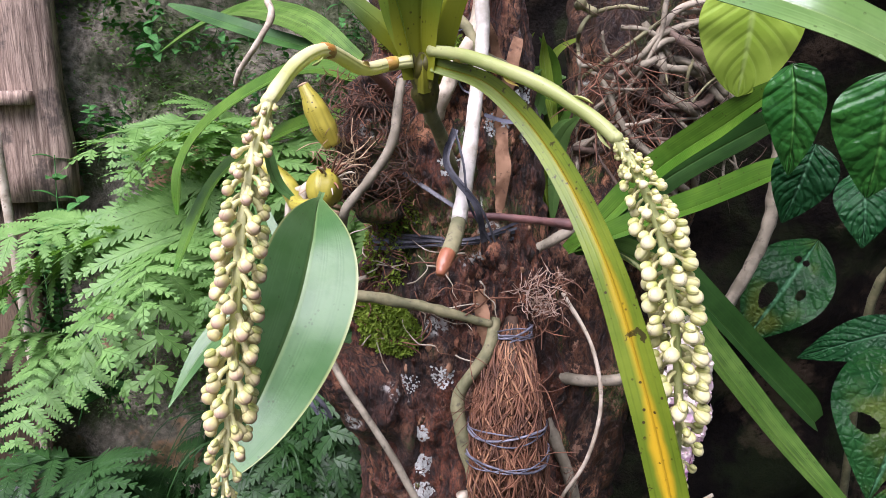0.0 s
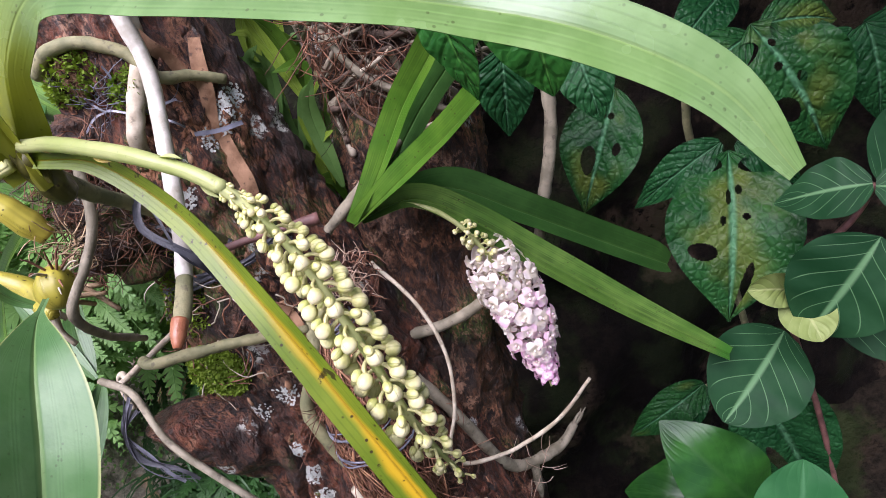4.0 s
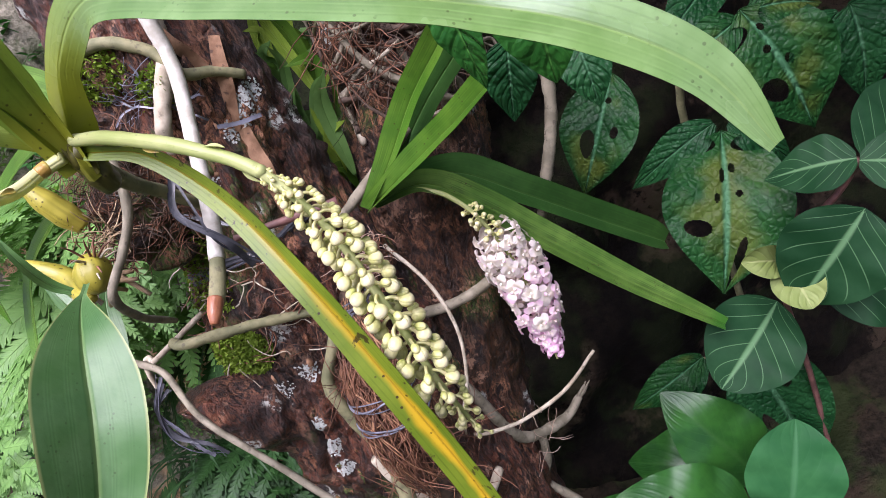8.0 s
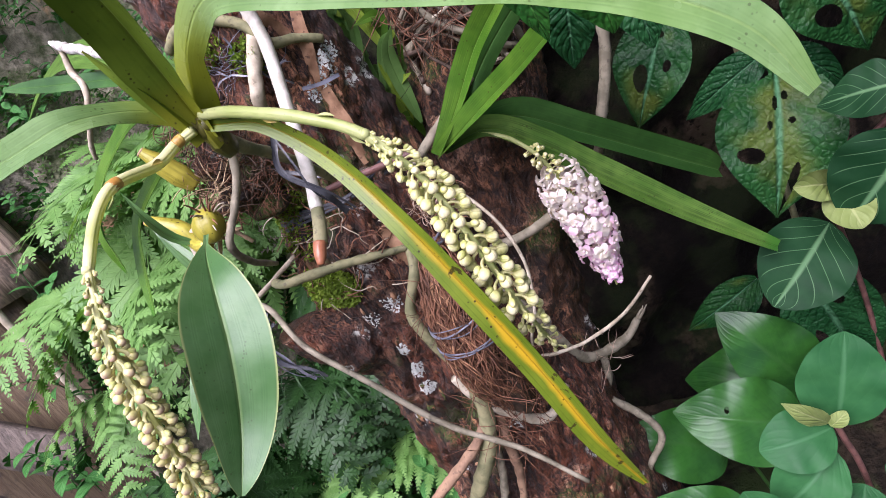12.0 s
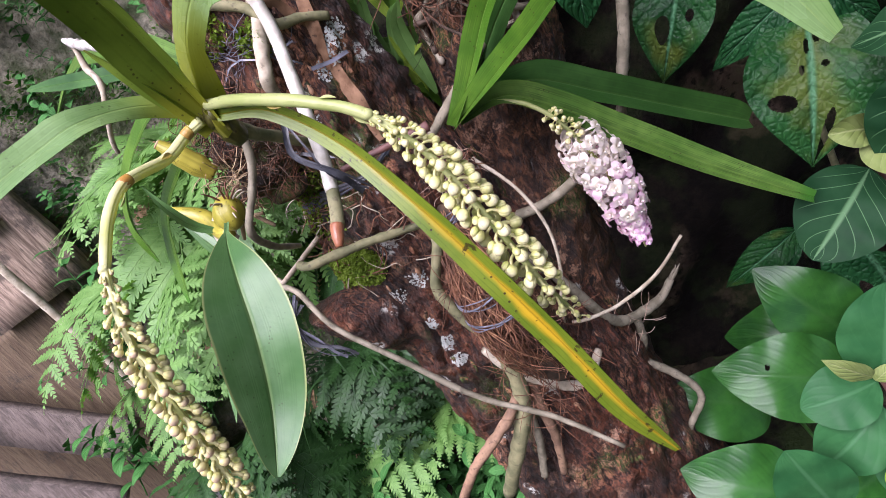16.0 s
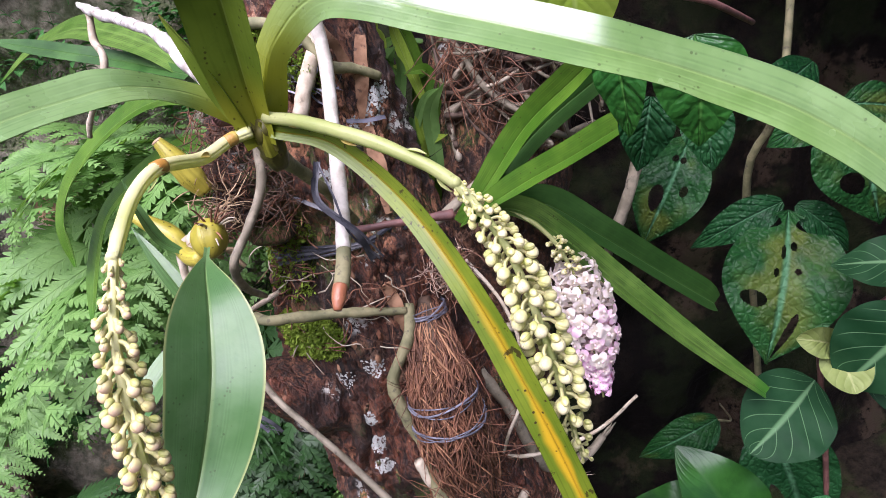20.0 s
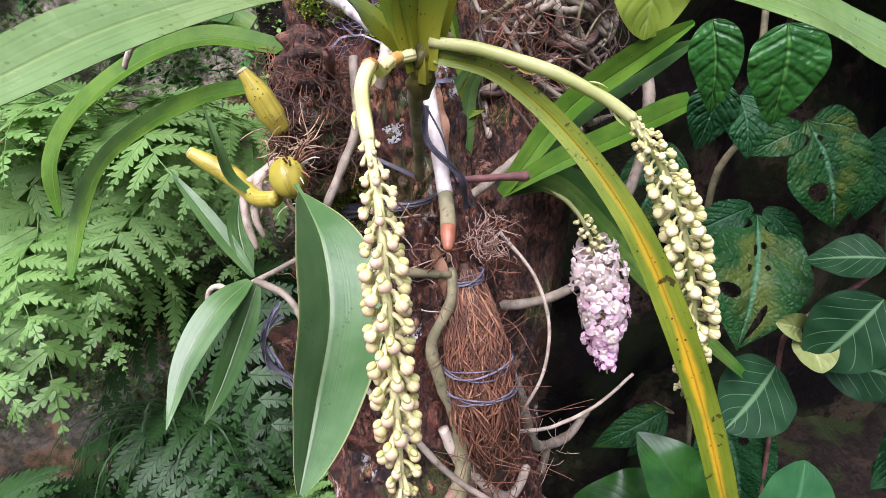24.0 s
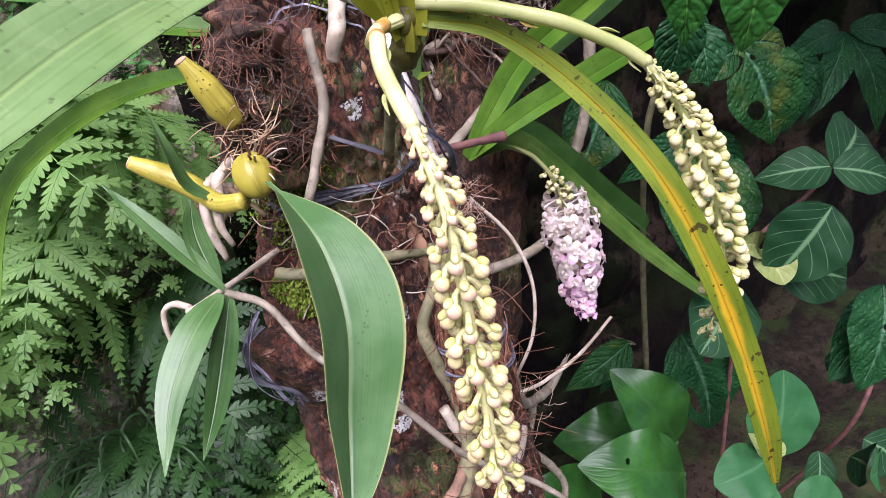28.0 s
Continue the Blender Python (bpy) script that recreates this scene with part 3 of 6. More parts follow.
def trunk_face(x, z):
    """The near side of the trunk: a place and the way it looks."""
    p, n, _, _ = SHELLS["trunk"].ray_cast(Vector((x, 0.3, z)), Vector((0, 1, 0)))
    if p is None:
        zs = [q[2] for q in T_AXIS]
        return np.array((x, np.interp(z, zs, [q[1] for q in T_AXIS]), z)), np.array((0.0, -1.0, 0.0))
    n = unit(np.array(n) * (-1 if n[1] > 0 else 1) + np.array((0, -0.5, 0)))
    return np.array(p), n


def trunk_front(x, z, lift=0.0):
    p, n = trunk_face(x, z)
    return p + n * lift


trunk = thing("tree_trunk", (0.08, 0.80, GROUND), "rough red-brown tree trunk, forked, with lichen and moss", "tree trunk")
trunk_part("trunk", T_AXIS, T_RADII, BARK, trunk, 300, 200)
trunk_part("limb", [(0.14, 0.87, 0.7), (0.17, 0.855, 0.95), (0.20, 0.85, 1.12), (0.255, 0.86, 1.28), (0.29, 0.87, 1.42), (0.31, 0.90, 1.6), (0.31, 0.93, 1.95)],
           [0.09, 0.095, 0.095, 0.085, 0.08, 0.09, 0.09], BARK_DARK, trunk, 120, 90, 0.14, 7.0)
trunk_part("branch_stub", [(0.09, 0.79, 0.95), (0.03, 0.745, 1.06), (-0.02, 0.71, 1.13), (-0.058, 0.685, 1.168)], [0.09, 0.065, 0.045, 0.022], BARK, trunk, 90, 90, 0.22, 3.0)

# ---- the foxtail orchid in front ----
CROWN = (0.060, 0.495, 1.432)
orchid = thing("foxtail_orchid", CROWN, "foxtail orchid with strap leaves, two bud sprays and a yellowing leaf", "orchid")


def strap(name, pts, width, up, mat, parent, label="", fold=0.35, shape=strapy, n=36, curl=0.0):
    ob = part(name, Geo().blade(pts, width, up, n, 4, fold, 0.0008, shape, curl=curl), mat, parent, label)
    ob.data.set_sharp_from_angle(angle=radians(24))
    return ob


part("stem", Geo().tube([(0.061, 0.498, 1.425), (0.061, 0.508, 1.414), (0.062, 0.53, 1.40), (0.075, 0.597, 1.355), (0.085, 0.65, 1.31)], [0.004, 0.0075, 0.0055, 0.0045, 0.0045], 24, 14, 0.3), ROOT_OLIVE, orchid, "old olive-brown stem with leaf scars")
OLD_SHAPE = lambda s: min(1, 0.48 + s * 0.95) * (1 - max(0, (s - 0.8) / 0.2) ** 2 * 0.75)
PETIOLE = lambda s: 0.56 + 0.44 * min(1, max(0, (s - 0.28) / 0.22)) - 0.6 * max(0, (s - 0.85) / 0.15) ** 2
strap("leaf", [(0.068, 0.49, 1.425), (0.104, 0.473, 1.41), (0.137, 0.447, 1.371), (0.162, 0.414, 1.317), (0.180, 0.394, 1.255), (0.195, 0.382, 1.19), (0.207, 0.374, 1.124), (0.222, 0.376, 1.063)], 0.0215, (-0.32, -0.90, 0.30), ORCHID_OLD, orchid, "yellowing leaf with brown spots", 0.45, OLD_SHAPE, 60)
strap("leaf", [(0.058, 0.497, 1.418), (0.068, 0.494, 1.446), (0.086, 0.489, 1.476), (0.124, 0.472, 1.494), (0.184, 0.432, 1.468), (0.249, 0.395, 1.437), (0.300, 0.388, 1.410), (0.342, 0.372, 1.382), (0.376, 0.355, 1.346), (0.392, 0.343, 1.305)], 0.034, [(-0.2, -0.9, 0.0), (-0.2, -0.9, 0.25), (-0.32, -0.66, 0.68), (-0.34, -0.64, 0.69), (-0.15, -0.70, 0.69)], ORCHID_PALE, orchid, "long arching pale green leaf", (-0.75, 0.25), lambda s: (0.92 - 0.25 * max(0, 1 - abs(s - 0.2) / 0.1)) * (1 - max(0, (s - 0.75) / 0.25) ** 2.4 * 0.7), 80)
strap("leaf", [(0.060, 0.497, 1.420), (0.048, 0.503, 1.438), (0.026, 0.493, 1.458), (0.002, 0.460, 1.471), (-0.020, 0.439, 1.4715), (-0.050, 0.409, 1.468), (-0.100, 0.359, 1.455), (-0.150, 0.309, 1.433)], 0.030, [(-0.2, -0.9, 0.2), (0.1, -0.75, 0.5), (0.40, -0.50, 0.76), (0.42, -0.48, 0.76)], ORCHID_PALE, orchid, "long arching leaf with pale weathered patches", (-0.8, 0.22), PETIOLE, 64)
strap("leaf", [(0.060, 0.500, 1.418), (0.060, 0.494, 1.448), (0.064, 0.478, 1.480), (0.069, 0.455, 1.515), (0.072, 0.42, 1.56), (0.070, 0.38, 1.60)], 0.047, (-0.15, -0.92, 0.2), ORCHID, orchid, "broad channelled leaf standing upright", (0.85, 0.6), lambda s: 0.62 + 0.38 * min(1, s / 0.4))
strap("leaf", [(0.056, 0.496, 1.420), (0.049, 0.490, 1.450), (0.040, 0.484, 1.478), (0.028, 0.480, 1.505)], 0.020, (-0.6, -0.75, 0.2), ORCHID, orchid, "short folded young leaf", (0.9, 0.7), lance)
part("crown_base", Geo().tube([(0.062, 0.514, 1.400), (0.061, 0.506, 1.411), (0.061, 0.501, 1.422), (0.061, 0.500, 1.434)], [0.0066, 0.0088, 0.0092, 0.0050], 24, 22, 0.7), CROWN_SKIN, orchid, "olive leaf bases packed round the stem")
for k in range(7):
    a = -2.6 + k * 0.87
    d = np.array((math.sin(a), -math.cos(a) * 0.9, 0.0))
    c0 = np.array((0.061, 0.500, 1.408 + 0.003 * (k % 3)))
    strap("leaf_sheath", [c0 + d * 0.006, c0 + d * 0.0092 + (0, 0, 0.010), c0 + d * 0.0098 + (0, 0, 0.020 + 0.004 * (k % 2))], 0.011, tuple(d + np.array((0, 0, 0.1))), (BASES, CROWN_SKIN, CROWN_SKIN)[k % 3], orchid, fold=-0.7, n=10, shape=lambda s: 1 - 0.75 * s ** 2.2)


def bud_mesh(name, mat, big, stalk_r):
    """A round bud on a short stalk, half wrapped by its green outer petal."""
    g = Geo()
    g.tube([(0, 0, 0), (-0.0010, 0, 0.0040), (0, 0, 0.0078)], [stalk_r * 0.9, stalk_r, stalk_r * 1.4], 6, 7, mi=2)
    g.ball((0, 0, 0.0068), (0.10, 0.05, 1), 0.0037 * big, 0.0076 * big, 10, 15, 3, 0.06)
    g.ball((-0.0026 * big, 0, 0.0058), (-0.28, 0, 1), 0.0023 * big, 0.0062 * big, 8, 12, mi=1)
    return g.mesh(name, [mat, BUD_SAC, PEDICEL])


BUDS = {"pink": [bud_mesh("bud", BUD_PINK, k, 0.0014) for k in (0.58, 0.72, 0.86)], "cream": [bud_mesh("bud", BUD_CREAM, k, 0.0010) for k in (0.60, 0.80, 1.0)]}
OPEN_BUD = bud_mesh("bud", BUD_CREAM, 0.72, 0.0007)


def frame_at(c, i):
    t = unit(c[min(i + 1, len(c) - 1)] - c[max(i - 1, 0)])
    s = unit(np.cross(t, (0.2, 1, 0.1)))
    return t, s, np.cross(t, s)


def bud_spray(name, stalk, axis, count, buds, parent, label, reach, joints, r=0.0040, lean=0.28, skin=STALK, swell=0.0):
    full = list(stalk) + list(axis)
    k = len(stalk) - 1
    g = Geo().tube(full, [r, r * 1.05, r, r * 0.9] + [r * 0.62] * 3 + [r * 0.3], 70, 10, 0.12)
    ob = part(name, g, skin, parent, label)
    base = where(ob)
    for p, d in joints:
        j = Geo().tube([np.array(p) - np.array(d) * 0.004, p, np.array(p) + np.array(d) * 0.004], [r * 1.02, r * 1.10, r * 1.04], 6, 10)
        part("stalk_joint", j, STALK_BROWN, ob)
    sc = spline(stalk, 40)
    for k in (16, 27, 36):
        p, d = sc[k], unit(sc[k + 2] - sc[k - 2])
        side = unit(np.cross(d, (0.3, 1.0, 0.2))) * (1 if k % 2 else -1)
        part("bract", Geo().blade([p - d * 0.003 + side * r * 0.85, p + d * 0.003 + side * r * 1.25, p + d * 0.009 + side * r * 1.5], r * 1.1, side, 8, 2, 0.5, 0.0003, lance), STALK_BROWN if k == 16 else STALK, ob)
    c = spline(axis, 200)
    rng = random.Random(count)
    for i in range(count):
        s = i / (count - 1)
        m = int(s * 199)
        t, a, b = frame_at(c, m)
        ang = i * 2.39996 + rng.uniform(-0.25, 0.25)
        out = a * math.cos(ang) + b * math.sin(ang)
        tip = 1 if 0.12 < s < 0.9 else 0
        way = unit(out * (0.95 if tip else 0.55) + t * (lean if s > 0.12 else max(lean, 0.85)) + np.array((0, 0, -0.12)))
        grow = reach * (0.55 + 0.45 * min(1, s / 0.3) + swell * min(1, max(0, s - 0.2) / 0.4)) * (1 - 0.45 * max(0, (s - 0.82) / 0.18))
        o = new("bud", buds[0 if s < 0.08 or s > 0.95 else (1 if s < 0.3 or s > 0.8 else 2)])
        o.parent = ob
        sx = unit(t - way * t.dot(way))
        spin = Matrix((sx, np.cross(way, sx), way)).transposed().to_quaternion()
        o.matrix_basis = Matrix.LocRotScale(Vector(c[m] + out * r * 0.4) - base, spin @ Euler((0, 0, rng.uniform(-0.6, 0.6))).to_quaternion(), Vector((1, 1, 1)) * grow)
    return ob


bud_spray("bud_spray", [(0.055, 0.49, 1.428), (0.040, 0.488, 1.426), (0.027, 0.467, 1.422), (0.015, 0.427, 1.428), (0.005, 0.402, 1.419), (0.0, 0.370, 1.400)],
          [(0.0, 0.370, 1.400), (-0.0025, 0.349, 1.374), (-0.006, 0.339, 1.342), (-0.009, 0.333, 1.305), (-0.012, 0.327, 1.270), (-0.015, 0.321, 1.233)],
          88, BUDS["pink"], orchid, "drooping spray of pinkish-green buds", 1.0, [((0.042, 0.488, 1.4265), (-0.8, -0.4, -0.2)), ((0.015, 0.427, 1.428), (-0.4, -0.85, 0.0))], lean=0.8, skin=STALK_PALE)
bud_spray("bud_spray", [(0.066, 0.49, 1.434), (0.092, 0.470, 1.427), (0.127, 0.446, 1.411), (0.154, 0.432, 1.393), (0.168, 0.424, 1.380)],
          [(0.168, 0.424, 1.380), (0.178, 0.419, 1.362), (0.188, 0.412, 1.337), (0.194, 0.405, 1.306), (0.199, 0.402, 1.268), (0.203, 0.405, 1.226), (0.210, 0.425, 1.172)],
          98, BUDS["cream"], orchid, "drooping spray of cream-green buds", 1.0, [((0.085, 0.476, 1.429), (0.75, -0.6, -0.2))], lean=0.42, swell=0.16)
part("root", Geo().tube([(0.1, 0.66, 1.56), (0.1, 0.655, 1.494), (0.1, 0.65, 1.455), (0.094, 0.623, 1.409), (0.086, 0.575, 1.345), (0.081, 0.549, 1.318)], 0.0062, 40, 12, 0.12), ROOT_WHITE, orchid, "thick white aerial root")
part("root_tip", Geo().tube([(0.081, 0.549, 1.318), (0.078, 0.537, 1.308), (0.074, 0.524, 1.297)], [0.0058, 0.0060, 0.0060], 12, 12, 0.08), ROOT_OLIVE, orchid, "olive-brown younger part of the root")
part("root_tip", Geo().tube([(0.074, 0.524, 1.299), (0.0715, 0.518, 1.294), (0.0685, 0.510, 1.286)], [0.0058, 0.0058, 0.0054, 0.0030], 12, 12, 0.05), ROOT_TIP, orchid, "orange-red growing root tip")
# ---- second orchid on the limb, in flower ----
BASE2 = (0.185, 0.705, 1.262)
orchid2 = thing("flowering_orchid", BASE2, "foxtail orchid with a dense pink and white flower spray", "orchid")
strap("leaf", [BASE2, (0.226, 0.715, 1.298), (0.270, 0.705, 1.345), (0.312, 0.66, 1.385), (0.340, 0.60, 1.420)], 0.034, (-0.5, -0.7, 0.35), STRAP, orchid2, "", (0.9, 0.6))
strap("leaf", [(0.19, 0.72, 1.265), (0.235, 0.735, 1.292), (0.285, 0.72, 1.335), (0.335, 0.68, 1.374), (0.37, 0.64, 1.40)], 0.028, (0.1, -0.9, 0.5), STRAP_DARK, orchid2, "", 0.3)
strap("leaf", [BASE2, (0.250, 0.690, 1.291), (0.298, 0.650, 1.318), (0.340, 0.600, 1.349)], 0.033, (-0.3, -0.6, 0.6), STRAP, orchid2, "", (0.9, 0.6), lambda s: min(1, 0.7 + s) * (1 - max(0, (s - 0.8) / 0.2) ** 3 * 0.3))
strap("leaf", [(0.19, 0.715, 1.262), (0.244, 0.722, 1.258), (0.289, 0.719, 1.214), (0.342, 0.713, 1.144), (0.407, 0.699, 1.062), (0.481, 0.677, 0.979)], 0.037, (0.25, -0.8, 0.55), STREAKED, orchid2, "speckled leaf with a blunt tip", (0.9, 0.5), lambda s: min(1, 0.7 + s) * (1 - max(0, (s - 0.6) / 0.4) ** 2 * 0.55))
strap("leaf", [(0.2, 0.74, 1.26), (0.276, 0.748, 1.250), (0.340, 0.756, 1.191), (0.410, 0.778, 1.118), (0.487, 0.797, 1.040)], 0.046, (0.25, -0.8, 0.55), STRAP_DARK, orchid2, "", (0.9, 0.6), lambda s: min(1, 0.7 + s) * (1 - max(0, (s - 0.9) / 0.1) ** 3 * 0.4))


def flower_mesh(name, petal, high, seed_):
    r = random.Random(seed_)
    g = Geo()
    top = np.array((0, 0, high))
    for k in range(5):
        a = 2 * math.pi * k / 5 + 0.3 + r.uniform(-0.15, 0.15)
        d = np.array((math.cos(a), math.sin(a), r.uniform(-0.15, 0.25)))
        ln = (0.0076 if k % 2 else 0.0088) * r.uniform(0.9, 1.1)
        g.blade([top + d * 0.0004, top + d * ln * 0.5 + (0, 0, 0.0012), top + d * ln - (0, 0, r.uniform(0.0, 0.0022))], 0.0078, (0, 0, 1), 7, 2, r.uniform(0.0, 0.12), 0.0001, lambda s: 0.30 + 0.75 * math.sin(math.pi * min(1, 0.10 + s * 0.80)))
    g.tube([(0, 0, 0), (0.0012, 0, high * 0.5), (0, 0, high)], [0.0008, 0.0010, 0.0013], 6, 5)
    g.blade([(0, -0.0008, high), (0, -0.0020, high + 0.003), (0, -0.0036, high + 0.0024), (0, -0.0050, high + 0.0008)], 0.0034, (0, 0.3, 1), 7, 2, -0.4, 0.0002, lambda s: 0.5 + 0.6 * math.sin(math.pi * s), mi=1)
    g.ball((0, 0.0005, high), (0, 0.2, 1), 0.0012, 0.0034, 4, 6)
    return g.mesh(name, [petal, LIP])


FLOWERS = [[flower_mesh("flower", m, h, 7 * i + k) for k, h in enumerate((0.0165, 0.0190, 0.0208, 0.0225))] for i, m in enumerate((PETAL_WHITE, PETAL_BLUSH, PETAL_PINK))]
F_AXIS = [(0.268, 0.703, 1.232), (0.280, 0.701, 1.21), (0.289, 0.701, 1.18), (0.297, 0.703, 1.142), (0.300, 0.702, 1.10), (0.299, 0.702, 1.057), (0.297, 0.69, 1.022)]
spray = part("flower_spray", Geo().tube([(0.205, 0.722, 1.258), (0.232, 0.718, 1.259), (0.255, 0.707, 1.247)] + F_AXIS, [0.0022, 0.0026, 0.0024, 0.002, 0.0012], 50, 8, 0.1), STALK, orchid2, "hanging flower spray, white above and mauve below")
fc = spline(F_AXIS, 200)
rng = random.Random(5)
for i in range(150):
    s = i / 149
    if s < 0.25 and i % 3 == 0:
        continue
    m = int(16 + s * 180)
    t, a, b = frame_at(fc, m)
    ang = i * 2.39996
    out = a * math.cos(ang) + b * math.sin(ang)
    way = unit(out + t * 0.12 + np.array((rng.uniform(-0.2, 0.2), rng.uniform(-0.2, 0.2), rng.uniform(-0.1, 0.25))))
    if s < 0.25:
        o = new("bud", OPEN_BUD)
        size = 0.85 + 1.5 * s
    else:
        tint = s + rng.uniform(-0.22, 0.22)
        o = new("flower", FLOWERS[0 if tint < 0.58 else (1 if tint < 0.84 else 2)][rng.choice((0, 1, 2, 3))])
        size = min(1.28, 0.92 + 2.6 * (s - 0.25)) * (1 - 0.62 * max(0, (s - 0.70) / 0.30)) * rng.uniform(0.9, 1.12)
    o.parent = spray
    q = Vector(way).to_track_quat("Z", "Y")
    o.matrix_basis = Matrix.LocRotScale(Vector(fc[m]) - where(spray), q @ Euler((0, 0, rng.uniform(0, 6.28))).to_quaternion(), Vector((1, 1, 1)) * size)

# ---- bulb orchid with the broad leaf ----
BB = (-0.034, 0.611, 1.339)
bulbs = thing("bulb_orchid", BB, "small orchid with yellow bulbs and one broad green leaf", "orchid")
part("bulb", Geo().ball((-0.034, 0.622, 1.352), (0.02, -0.55, -0.75), 0.0150, 0.036, 14, 20, 6, 0.06), BULB, bulbs, "round yellow bulb")
part("bulb", Geo().tube([(-0.053, 0.634, 1.424), (-0.047, 0.634, 1.412), (-0.039, 0.636, 1.392), (-0.031, 0.640, 1.372)], [0.0046, 0.0068, 0.0105, 0.0112, 0.0075], 22, 16, 0.06), BULB, bulbs, "yellow bulb with a cut tip")
part("bulb", Geo().tube([(-0.110, 0.668, 1.361), (-0.096, 0.664, 1.350), (-0.078, 0.656, 1.336), (-0.062, 0.63, 1.321), (-0.046, 0.61, 1.322)], [0.005, 0.0082, 0.0092, 0.0075, 0.0065], 24, 14, 0.05), BULB, bulbs, "curved yellow bulb with a cut tip")
for p, d in (((-0.0535, 0.6338, 1.4245), (-0.4, -0.1, 0.9)), ((-0.1105, 0.668, 1.3615), (-0.75, 0.2, 0.6))):
    part("cut_end", Geo().ball(np.array(p) - np.array(d) * 0.002, d, 0.0052, 0.003, 5, 10), DRY, bulbs, "dry pale cut end")
strap("broad_leaf", [(-0.030, 0.586, 1.336), (-0.026, 0.552, 1.328), (-0.0215, 0.512, 1.306), (-0.0265, 0.480, 1.267), (-0.0465, 0.458, 1.217), (-0.067, 0.425, 1.176)], 0.076, [(0.3, -0.7, 0.5), (0.42, -0.88, 0.18), (0.46, -0.87, 0.10)], BROAD, bulbs, "broad leathery leaf with a paler half", 0.50, lambda s: max(0.07, math.sin(math.pi * s ** 1.18) ** (1.75 if s < 0.555 else 0.60)), 60)
strap("young_leaf", [(-0.062, 0.632, 1.322), (-0.08, 0.63, 1.342), (-0.084, 0.62, 1.373), (-0.087, 0.62, 1.403)], 0.012, (0.5, -0.8, 0.1), GREYLEAF, bulbs, "narrow folded young leaf", 0.6, lance, 20)

# ---- seedling hanging from the trunk ----
seed = thing("orchid_seedling", (-0.082, 0.662, 1.239), "small orchid seedling with narrow grey-green leaves", "orchid")
strap("leaf", [(-0.08, 0.662, 1.240), (-0.11, 0.69, 1.293), (-0.138, 0.72, 1.341)], 0.018, (0.4, -0.8, 0.3), GREYLEAF, seed, "", 0.3, lance, 24)
strap("leaf", [(-0.084, 0.66, 1.238), (-0.115, 0.63, 1.226), (-0.145, 0.60, 1.197), (-0.166, 0.57, 1.158)], 0.030, (-0.3, -0.8, 0.5), GREYLEAF, seed, "", 0.2, lance, 24)
strap("leaf", [(-0.078, 0.662, 1.234), (-0.098, 0.638, 1.203), (-0.121, 0.612, 1.168), (-0.141, 0.590, 1.143)], 0.026, (0.45, -0.85, 0.3), GREYLEAF, seed, "", 0.3, lance, 24)
strap("leaf", [(-0.083, 0.665, 1.242), (-0.086, 0.69, 1.283), (-0.078, 0.71, 1.312)], 0.022, (0.3, -0.9, 0.1), GREYLEAF, seed, "", 0.2, lance, 20)

